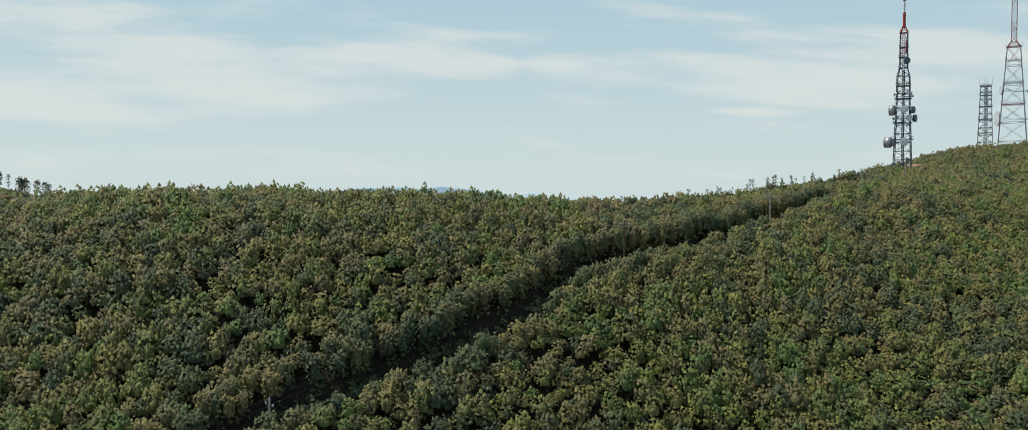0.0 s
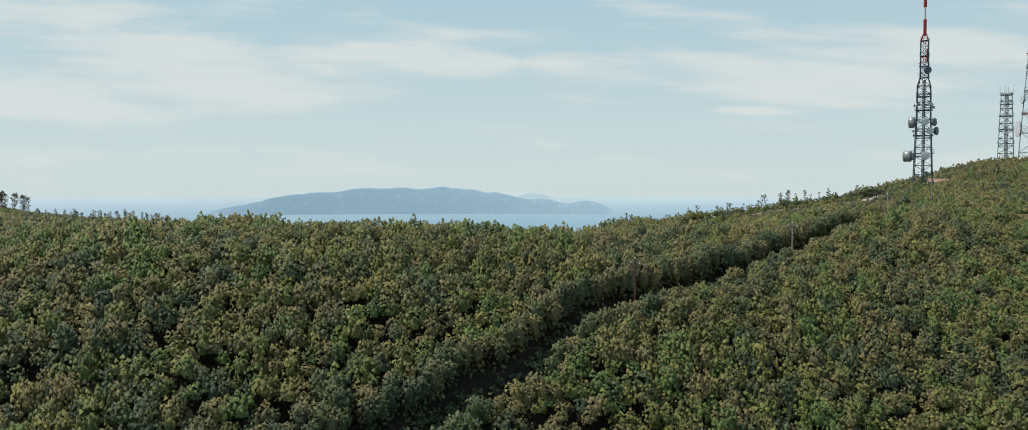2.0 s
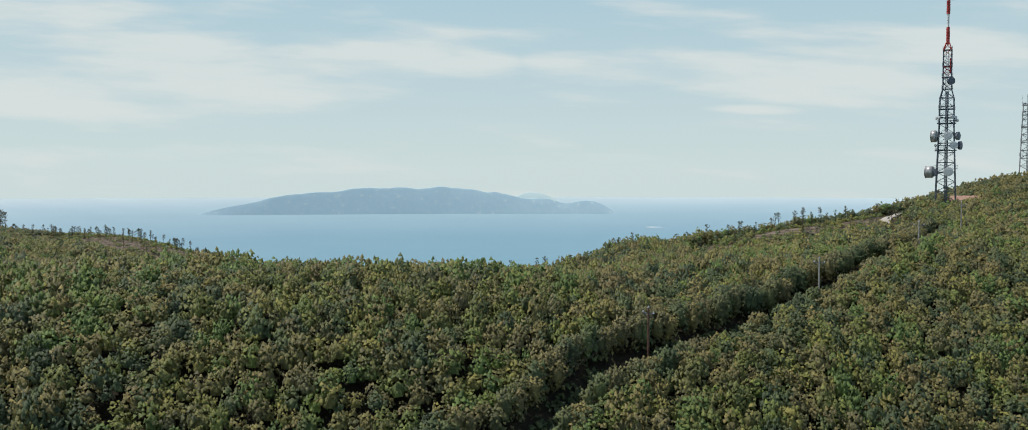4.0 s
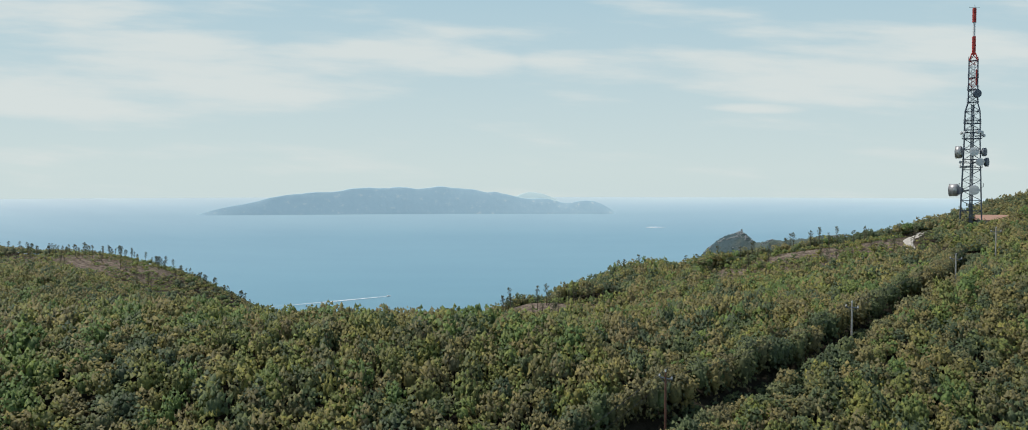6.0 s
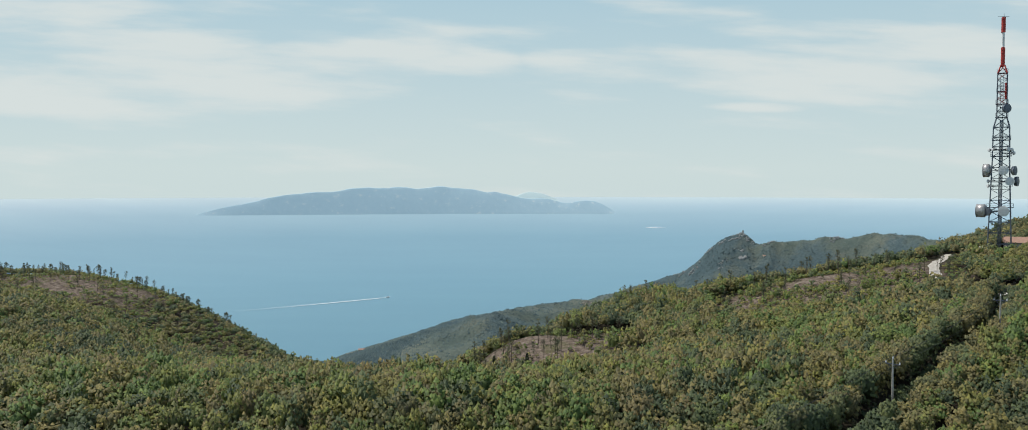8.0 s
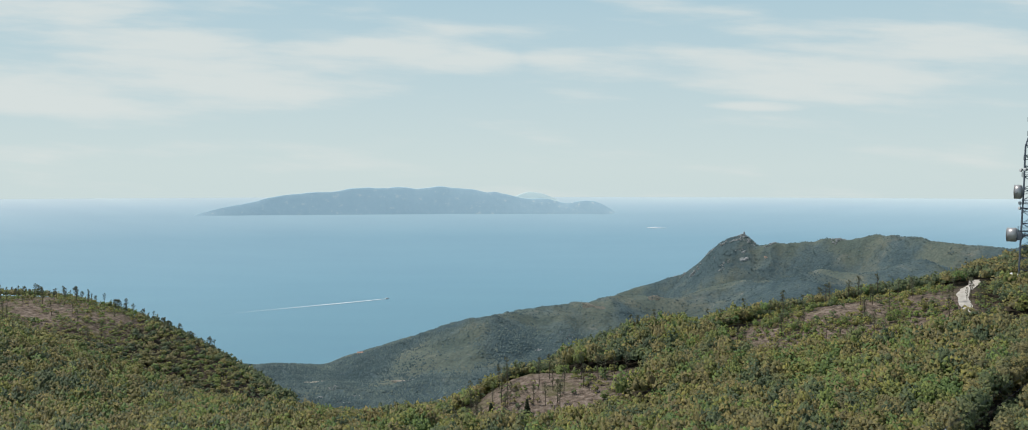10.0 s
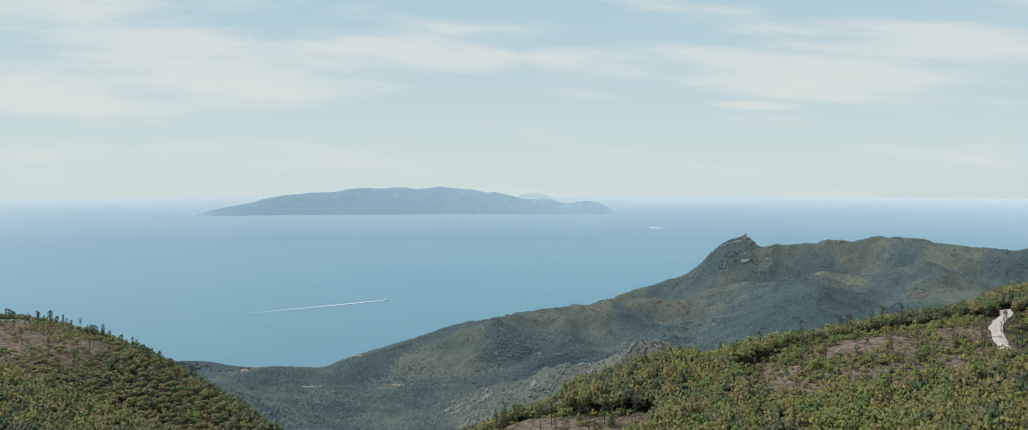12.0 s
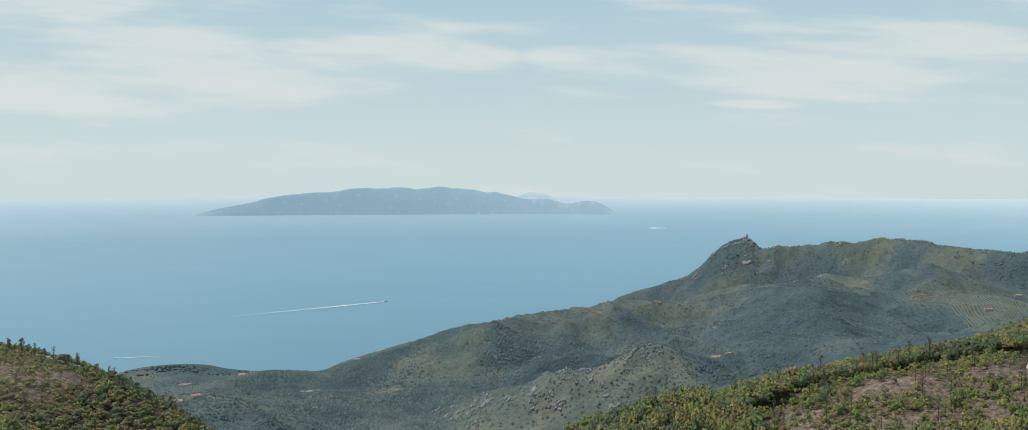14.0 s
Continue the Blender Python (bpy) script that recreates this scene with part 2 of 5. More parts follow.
def wake_material():
    """Foam that thins out along the wake."""
    m, nodes, links, bsdf = material("wake_foam")
    bsdf.inputs["Base Color"].default_value, bsdf.inputs["Roughness"].default_value = (0.80, 0.85, 0.87, 1), 0.7
    at = nodes.new("ShaderNodeAttribute")
    at.attribute_name = "tint"
    n = noise_node(nodes, links, 0.06, 6, 0.6)
    mul = nodes.new("ShaderNodeMath")
    mul.operation, mul.use_clamp = "MULTIPLY", True
    links.new(at.outputs["Fac"], mul.inputs[0])
    thin = nodes.new("ShaderNodeMath")
    thin.operation = "MULTIPLY"
    thin.inputs[1].default_value = 1.7
    links.new(n.outputs[0], thin.inputs[0])
    links.new(thin.outputs[0], mul.inputs[1])
    links.new(mul.outputs[0], bsdf.inputs["Alpha"])
    return m


# leaf greens shifted to blue-grey to paint in the haze of distance
FAR_LEAVES = tinted("haze_blue_scrub_leaves", [(0.0, (0.050, 0.080, 0.088)), (0.5, (0.088, 0.124, 0.126)), (0.85, (0.115, 0.150, 0.136)), (1.0, (0.142, 0.170, 0.140))], 0.03)
PALE_ROCK = surface("pale_rock", [(0.3, (0.21, 0.225, 0.225)), (0.7, (0.36, 0.365, 0.355))], 0.25, 0.9)
TAN_STONE = surface("tan_stone", [(0.3, (0.36, 0.31, 0.25)), (0.7, (0.50, 0.44, 0.36))], 0.2, 0.9)
VINES = surface("vine_leaves", [(0.3, (0.12, 0.155, 0.13)), (0.7, (0.18, 0.21, 0.17))], 0.4, 0.8)
SPARSE_LEAVES = surface("thin_tree_leaves", [(0.3, (0.095, 0.105, 0.062)), (0.7, (0.185, 0.182, 0.102))], 0.3, 0.7)
RUST = surface("rusty_steel", [(0.3, (0.10, 0.045, 0.032)), (0.7, (0.20, 0.10, 0.07))], 2.0, 0.85)
WAKE = wake_material()
GROUND = ground_material()
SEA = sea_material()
# both islands carry the sea haze in their base colours, the farther one paler
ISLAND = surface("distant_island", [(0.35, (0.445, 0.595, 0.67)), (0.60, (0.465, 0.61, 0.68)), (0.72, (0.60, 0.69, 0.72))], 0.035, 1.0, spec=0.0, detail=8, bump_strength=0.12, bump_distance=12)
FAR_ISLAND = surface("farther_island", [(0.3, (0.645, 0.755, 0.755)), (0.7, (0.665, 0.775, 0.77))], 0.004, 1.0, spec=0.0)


# ---- mesh helpers ----
def mesh_object(name, verts, faces, mat, parent=None, smooth=False, label=""):
    me = bpy.data.meshes.new(name)
    me.from_pydata([tuple(map(float, v)) for v in verts], [], [tuple(map(int, f)) for f in faces])
    me.materials.append(mat)
    if smooth:
        me.polygons.foreach_set("use_smooth", [True] * len(me.polygons))
    me.update()
    ob = new(name, me)
    if parent:
        ob.parent = parent
    if label:
        tagged(ob, label)
    return ob


def tri_object(name, verts, tris, mat, tint=None):
    """A large triangle mesh from arrays, with a tint for each vertex."""
    me = bpy.data.meshes.new(name)
    me.vertices.add(len(verts))
    me.vertices.foreach_set("co", np.asarray(verts, np.float32).ravel())
    me.loops.add(len(tris) * 3)
    me.loops.foreach_set("vertex_index", np.asarray(tris, np.int32).ravel())
    me.polygons.add(len(tris))
    me.polygons.foreach_set("loop_start", np.arange(0, len(tris) * 3, 3, dtype=np.int32))
    if tint is not None:
        me.attributes.new("tint", "FLOAT", "POINT").data.foreach_set("value", np.asarray(tint, np.float32))
    me.materials.append(mat)
    me.update(calc_edges=True)
    me.validate()
    return new(name, me)


def part(name, bm, mat, parent=None, label=""):
    """Links a bmesh as one mesh object under a thing or part."""
    me = bpy.data.meshes.new(name)
    bm.to_mesh(me)
    bm.free()
    me.materials.append(mat)
    ob = new(name, me)
    if parent:
        ob.parent = parent
    if label:
        tagged(ob, label)
    return ob


def strut(bm, a, b, r, sides=4):
    """A bar from a to b."""
    a, b = Vector(a), Vector(b)
    d = b - a
    m = Matrix.Translation((a + b) / 2) @ d.to_track_quat("Z", "Y").to_matrix().to_4x4() @ pose(0, 0, 0, 0, 0, 45)
    bmesh.ops.create_cone(bm, cap_ends=True, segments=sides, radius1=r, radius2=r, depth=d.length, matrix=m)


def tube(bm, pts, r, sides=4):
    """One bent bar along points."""
    rings = []
    for i, p in enumerate(pts):
        d = pts[min(i + 1, len(pts) - 1)] - pts[max(i - 1, 0)]
        q = d.to_track_quat("Z", "Y")
        rings.append([bm.verts.new(p + q @ Vector((r * math.cos(2 * math.pi * k / sides), r * math.sin(2 * math.pi * k / sides), 0))) for k in range(sides)])
    for a, b in zip(rings, rings[1:]):
        for k in range(sides):
            bm.faces.new((a[k], a[(k + 1) % sides], b[(k + 1) % sides], b[k]))
    bm.faces.new(rings[0][::-1])
    bm.faces.new(rings[-1])


def block(bm, x, y, z, sx, sy, sz):
    bmesh.ops.create_cube(bm, size=1, matrix=Matrix.Translation((x, y, z)) @ Matrix.Diagonal((sx, sy, sz, 1)))


def value_noise(x, y, seed):
    """Smooth noise of two coordinates, from -1 to 1."""
    xi, yi = np.floor(x).astype(np.int64), np.floor(y).astype(np.int64)
    fx, fy = x - xi, y - yi
    fx, fy = fx * fx * (3 - 2 * fx), fy * fy * (3 - 2 * fy)

    def corner(i, j):
        h = (i * 374761393 + j * 668265263 + seed * 974634777) & 0x7FFFFFFF
        h = ((h ^ (h >> 13)) * 1274126177) & 0x7FFFFFFF
        return ((h ^ (h >> 16)) & 0xFFFF) / 32767.5 - 1
    a, b, c, d = corner(xi, yi), corner(xi + 1, yi), corner(xi, yi + 1), corner(xi + 1, yi + 1)
    return (a * (1 - fx) + b * fx) * (1 - fy) + (c * (1 - fx) + d * fx) * fy


def fbm(x, y, scale, octaves, seed):
    total, amp = 0, 1.0
    for o in range(octaves):
        total = total + amp * value_noise(x / scale * 2 ** o + 17.3 * o, y / scale * 2 ** o - 9.1 * o, seed + o)
        amp *= 0.5
    return total


def smoothstep(a, b, v):
    t = np.clip((v - a) / (b - a), 0, 1)
    return t * t * (3 - 2 * t)


# ---- plan of the ridge ----
TRAIL = [(-48, 92), (-31.5, 106.5), (-23.5, 111), (-16.5, 114), (-7.5, 120), (0.5, 125), (5.5, 132), (10.5, 139), (18.5, 143.5), (24.5, 149.5), (31.5, 154.5),
         (44.5, 166), (53.5, 173.5), (59.5, 180.5), (64.5, 185.5), (70, 191.5), (74.5, 195.5), (82.5, 203), (92, 219), (104, 236), (109, 241)]
ROAD = [(112, 241), (107, 248), (104.2, 254), (103.2, 259), (103.6, 264), (105.6, 269.5), (108.2, 275.5), (112.4, 281.5), (117, 286.5), (121, 294)]
CLEARINGS = [(8, 242, 19, 15, 0.2), (80, 269, 33, 20, 0.35), (-138, 318, 30, 25, 0.0)]
# the belt of full-grown trees along the upper crest, and the one down the east flank of the western knoll
BELTS = [[(2, 261), (11, 268), (20, 278), (36, 288), (62, 292), (88, 299), (112, 300), (124, 294)], [(-112, 346), (-92, 338), (-76, 326), (-62, 312)]]
TOWER_AT = (129.25, 283.0)


def line_distance(x, y, line):
    best = np.full(np.shape(x), 1e9)
    side = np.zeros(np.shape(x))
    for (ax, ay), (bx, by) in zip(line, line[1:]):
        dx, dy = bx - ax, by - ay
        t = np.clip(((x - ax) * dx + (y - ay) * dy) / (dx * dx + dy * dy), 0, 1)
        ex, ey = x - ax - t * dx, y - ay - t * dy
        d = np.hypot(ex, ey)
        side = np.where(d < best, np.sign(dx * ey - dy * ex), side)
        best = np.minimum(best, d)
    return best, side


def clearing(x, y):
    """How bare the ground is: 1 inside a clearing, 0 in the wood."""
    bare = np.zeros(np.shape(x))
    for cx, cy, rx, ry, lean in CLEARINGS:
        a, b = x - cx, y - cy - lean * (x - cx)
        d = np.hypot(a / rx, b / ry) + 0.22 * fbm(x, y, 14, 3, 91)
        bare = np.maximum(bare, smoothstep(1.25, 0.65, d))
    return bare


# ---- the land ----
# the near ridge: broad swells on a grid 62.5 m by 40 m; heights of the ground
NEAR_BASE = 309.5
NEAR = [
    [1.7, 6.3, 0.3, 7.5, -7.0, -10.3, -14.2, -12.8, 1.2],
    [1.3, 8.0, -11.1, -4.4, -6.5, -9.4, 23.9, -12.6, 10.5],
    [4.7, 11.2, 8.2, 15.2, 19.8, -8.9, 1.5, -13.9, 13.7],
    [12.0, 14.6, 6.7, 6.0, -1.5, 23.8, -0.7, 12.4, 11.9],
    [15.9, 4.9, -4.3, 11.5, -1.0, 1.0, 15.6, 6.9, 7.9],
    [16.5, -5.4, 30.4, -15.6, 21.7, 4.4, 5.8, 8.8, 15.0],
    [26.8, -0.5, 3.2, -10.1, -0.9, 11.8, 15.3, 12.1, 19.8],
    [17.6, -0.9, 24.9, 11.5, -14.2, 13.8, -1.1, 13.4, 14.5],
    [21.7, -4.4, 16.0, -51.7, -21.4, -20.2, 0.6, 21.3, 7.3],
]


def near_height(x, y):
    z = np.full(np.shape(x), NEAR_BASE)
    for j, row in enumerate(NEAR):
        for i, c in enumerate(row):
            z = z + c * np.exp(-((x + 250 - 62.5 * i) ** 2 / 5000 + (y - 60 - 40 * j) ** 2 / 2048))
    # smaller swells: the shoulder between the two clearings, the upper crest, the valley head, the western knoll, the saddle
    for x0, y0, rx, ry, rise in SWELLS:
        z = z + rise * np.exp(-((x - x0) / rx) ** 2 - ((y - y0) / ry) ** 2)
    return z


SWELLS = ((30, 262, 38, 30, -3.8), (82, 298, 46, 15, -3.4), (29, 281, 15, 14, 3.4), (-16, 256, 18, 26, -5.0), (-128, 340, 48, 24, -3.2), (4, 167, 22, 14, 1.1),
          (152, 312, 17, 14, 2.3), (2, 251, 11, 11, 3.6), (10, 226, 12, 8, -1.2), (-58, 157, 34, 14, -0.8))


# crests of the land round about: x, y, z along each, and how steeply it falls off on both sides
CRESTS = [
    (0.42, [(-900, 200, 250), (-450, 300, 325), (-250, 330, 346), (-140, 300, 335), (0, 160, 333), (90, 230, 340), (200, 345, 357), (420, 260, 350), (1000, -100, 300)]),
    (1.05, [(250, 2525, -20), (266, 2520, 15), (308, 2502, 61), (397, 2480, 84), (465, 2450, 109), (540, 2425, 139), (578, 2412, 188), (612, 2402, 237), (634, 2400, 247), (655, 2385, 232), (690, 2355, 219),
            (760, 2330, 214), (840, 2290, 233), (925, 2250, 236), (985, 2150, 238), (1035, 2050, 231), (1300, 1850, 236)]),
    (0.30, [(-480, 1830, -20), (-408, 1800, -11), (-350, 1745, -18), (-279, 1705, -8), (-227, 1690, 22), (-166, 1700, 53), (-105, 1725, 65), (-43, 1765, 100), (22, 1805, 98), (91, 1850, 110), (163, 1900, 111),
            (201, 1925, 116), (391, 1990, 118), (685, 2002, 160), (900, 1950, 200)]),
    (0.20, [(-760, 1760, 0), (-676, 1802, 5), (-600, 1800, 2), (-520, 1780, 4), (-450, 1600, 40), (-420, 1200, 95), (-330, 700, 170)]),
    (0.13, [(-800, 1800, -6), (-690, 1775, 12), (-600, 1640, 17), (-520, 1560, 26)]),
    (0.45, [(-100, 1440, 38), (-4, 1352, 83), (108, 1302, 123), (200, 1302, 142), (305, 1352, 127), (519, 1402, 152), (760, 1402, 166), (1200, 1500, 190)]),
    (0.30, [(685, 2002, 177), (560, 1700, 150), (519, 1402, 152)]),
    (0.16, [(-420, 1540, 22), (-250, 1460, 32), (-60, 1560, 44), (120, 1700, 70), (420, 1700, 110)]),
    (0.40, [(0, 420, 262), (-60, 700, 150), (-90, 1000, 95), (-150, 1250, 55)]),
]


def crest_height(x, y):
    best = np.full(np.shape(x), -60.0)
    for slope, line in CRESTS:
        top = np.full(np.shape(x), -400.0)
        for (ax, ay, az), (bx, by, bz) in zip(line, line[1:]):
            dx, dy = bx - ax, by - ay
            t = np.clip(((x - ax) * dx + (y - ay) * dy) / (dx * dx + dy * dy), 0, 1)
            far = np.hypot(x - ax - t * dx, y - ay - t * dy)
            top = np.maximum(top, az + t * (bz - az) - slope * (np.sqrt(far * far + 400) - 20))
        k = 14.0
        h = np.clip(0.5 + 0.5 * (top - best) / k, 0, 1)
        best = best * (1 - h) + top * h + k * h * (1 - h) * 0.5
    return best


def ground_height(x, y):
    x, y = np.asarray(x, float), np.asarray(y, float)
    inside = smoothstep(-330, -245, x) * smoothstep(330, 245, x) * smoothstep(-60, 50, y) * smoothstep(450, 372, y)
    rough = fbm(x, y, 260, 5, 11)
    gully = 1 - np.abs(fbm(x + 40, y, 170, 4, 31))
    wide = crest_height(x, y)
    # the gorge that falls away behind the saddle
    wide = wide - 30 * np.exp(-((x + 70) / 75) ** 2 - ((y - 440) / 60) ** 2)
    wide = wide + smoothstep(380, 800, np.hypot(x, y - 150)) * (6 * rough + 24 * (gully - 0.62) + 2.0 * fbm(x, y, 34, 3, 87)) * smoothstep(-10, 90, wide)
    return inside * (near_height(x, y) + 0.7 * fbm(x, y, 24, 3, 5)) + (1 - inside) * wide


def one_height(x, y):
    return float(ground_height(np.array([x]), np.array([y]))[0])


# woods (+) and open grassy slopes (-) on the far land: x, y, reach, amount
PATCHES = [(-166, 1406, 70, 0.7), (-211, 1314, 75, 0.7), (-4, 1682, 60, 0.6), (78, 1598, 55, 0.7), (-352, 1454, 80, 0.4), (488, 1606, 150, 0.3), (567, 1510, 120, 0.4), (780, 1560, 140, 0.6),
           (-196, 1646, 45, -0.7), (-79, 1698, 50, -0.5), (-109, 1606, 50, -0.6), (15, 1246, 70, -0.5), (102, 1222, 80, -0.4), (199, 1278, 60, -0.4), (180, 1866, 28, -1.2), (310, 1942, 22, -1.2),
           (964, 1882, 50, -0.5), (999, 2062, 80, -0.5), (-215, 1530, 25, -0.9), (930, 1715, 70, -0.9)]


def woodedness(x, y):
    """How closely the far slopes are wooded, 0 to 1."""
    w = 0.55 + 0.5 * smoothstep(1150, 700, y) + 0.50 * fbm(x, y, 150, 4, 47) + 0.22 * fbm(x, y, 600, 2, 48)
    for x0, y0, reach, amount in PATCHES:
        w = w + amount * np.exp(-((x - x0) ** 2 + (y - y0) ** 2) / reach ** 2)
    return np.clip(w, 0, 1)


def steps(stops):
    """Coordinates that change their spacing from stretch to stretch."""
    out = [stops[0][0]]
    for (a, s), (b, _) in zip(stops, stops[1:]):
        n = max(1, round((b - a) / s))
        out += [a + (b - a) * (i + 1) / n for i in range(n)]
    return np.array(out)


def build_ground():
    xs = steps([(-2600, 200), (-900, 14), (-260, 4), (260, 11), (1300, 60), (1500, 150), (3000, 1)])
    ys = steps([(-1800, 150), (-200, 30), (50, 4), (410, 12), (1100, 9), (2560, 40), (2700, 1)])
    gx, gy = np.meshgrid(xs, ys)
    z = ground_height(gx, gy)
    nx, ny = len(xs), len(ys)
    idx = np.arange(nx * ny).reshape(ny, nx)
    a, b, c, d = idx[:-1, :-1].ravel(), idx[:-1, 1:].ravel(), idx[1:, 1:].ravel(), idx[1:, :-1].ravel()
    tris = np.concatenate([np.stack([a, b, c], 1), np.stack([a, c, d], 1)])
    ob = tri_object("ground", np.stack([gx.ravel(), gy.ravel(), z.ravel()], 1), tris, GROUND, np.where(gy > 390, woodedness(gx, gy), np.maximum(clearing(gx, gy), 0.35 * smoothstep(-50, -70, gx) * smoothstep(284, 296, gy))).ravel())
    ob.data.polygons.foreach_set("use_smooth", [True] * len(ob.data.polygons))
    tagged(ob, "scrub-covered hills and headland with dry brown clearings", "ground", kind="structure")


build_ground()


def sea_height(r):
    """The far sea closes up towards the horizon."""
    return 300 * np.maximum(0.0, (r - 2600) / 2300) ** 3.2


def build_sea():
    """The sea, which closes up to the horizon all round."""
    radii = [0, 400, 800, 1200, 1600, 2000, 2400, 2700, 3000, 3300, 3600, 3900, 4100, 4300, 4450, 4600, 4700, 4800, 4870, 4900]
    n = 180
    verts, faces = [(0, 0, 0)], []
    for r in radii[1:]:
        rise = float(sea_height(r))
        verts += [(r * math.cos(2 * math.pi * i / n), r * math.sin(2 * math.pi * i / n), rise) for i in range(n)]
    for i in range(n):
        faces.append((0, 1 + i, 1 + (i + 1) % n))
    for k in range(len(radii) - 2):
        o = 1 + k * n
        for i in range(n):
            j = (i + 1) % n
            faces.append((o + i, o + n + i, o + n + j, o + j))
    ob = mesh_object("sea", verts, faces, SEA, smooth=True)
    ob.location = (0, 51, 0)
    tagged(ob, "calm hazy blue sea reaching to the horizon", "sea", kind="structure")


build_sea()


def build_island(name, x0, x1, y, profile, depth, mat, label):
    """A long island between two bearings; profile: the crest's height at even steps along it."""
    nx, ny = 220, 61
    a = np.linspace(0, 1, nx)
    raw = np.interp(a, np.linspace(0, 1, len(profile)), profile)
    crest = np.convolve(np.pad(raw, 1, mode="edge"), np.ones(3) / 3, mode="valid")
    crest = crest * np.minimum(1, np.minimum(a / 0.02, (1 - a) / 0.02))
    b = np.linspace(-1, 1, ny)
    ga, gb = np.meshgrid(a, b)
    turn = np.radians(x0 + (x1 - x0) * ga)
    out = y - depth + (gb + 1) * depth * (0.12 + 0.88 * crest / crest.max())[None]
    gx, gy = out * np.sin(turn), 51 + out * np.cos(turn)
    fall = np.maximum(0, 1 - np.abs(gb) ** 1.08)
    lump = fbm(gx, gy, 120, 4, 71)
    z = crest[None] * fall + (7 * lump * fall * (1 - fall) + 2.2 * fbm(gx, gy, 60, 3, 77) * fall) * np.minimum(1, crest[None] / 30)
    z = z + sea_height(y - depth) - 2.5 * (1 - fall)
    idx = np.arange(nx * ny).reshape(ny, nx)
    faces = np.stack([idx[:-1, :-1].ravel(), idx[:-1, 1:].ravel(), idx[1:, 1:].ravel(), idx[1:, :-1].ravel()], 1)
    ob = mesh_object(name, np.stack([gx.ravel(), gy.ravel(), z.ravel()], 1), faces, mat, smooth=True)
    tagged(ob, label, "island", kind="structure")


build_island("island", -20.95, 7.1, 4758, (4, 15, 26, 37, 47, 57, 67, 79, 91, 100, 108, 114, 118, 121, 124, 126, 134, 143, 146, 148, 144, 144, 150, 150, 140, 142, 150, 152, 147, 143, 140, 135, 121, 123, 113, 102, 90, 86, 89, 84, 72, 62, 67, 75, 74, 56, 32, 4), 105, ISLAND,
             "long hilly island coloured pale blue for the haze")
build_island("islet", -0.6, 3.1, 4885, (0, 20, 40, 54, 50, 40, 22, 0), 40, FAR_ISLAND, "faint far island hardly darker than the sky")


# ---- leafy crowns ----
def unit_ball(cuts):
    bm = bmesh.new()
    bmesh.ops.create_icosphere(bm, subdivisions=cuts, radius=1)
    bmesh.ops.triangulate(bm, faces=bm.faces)
    v = np.array([tuple(q.co) for q in bm.verts])
    f = np.array([[q.index for q in p.verts] for p in bm.faces])
    bm.free()
    return v, f


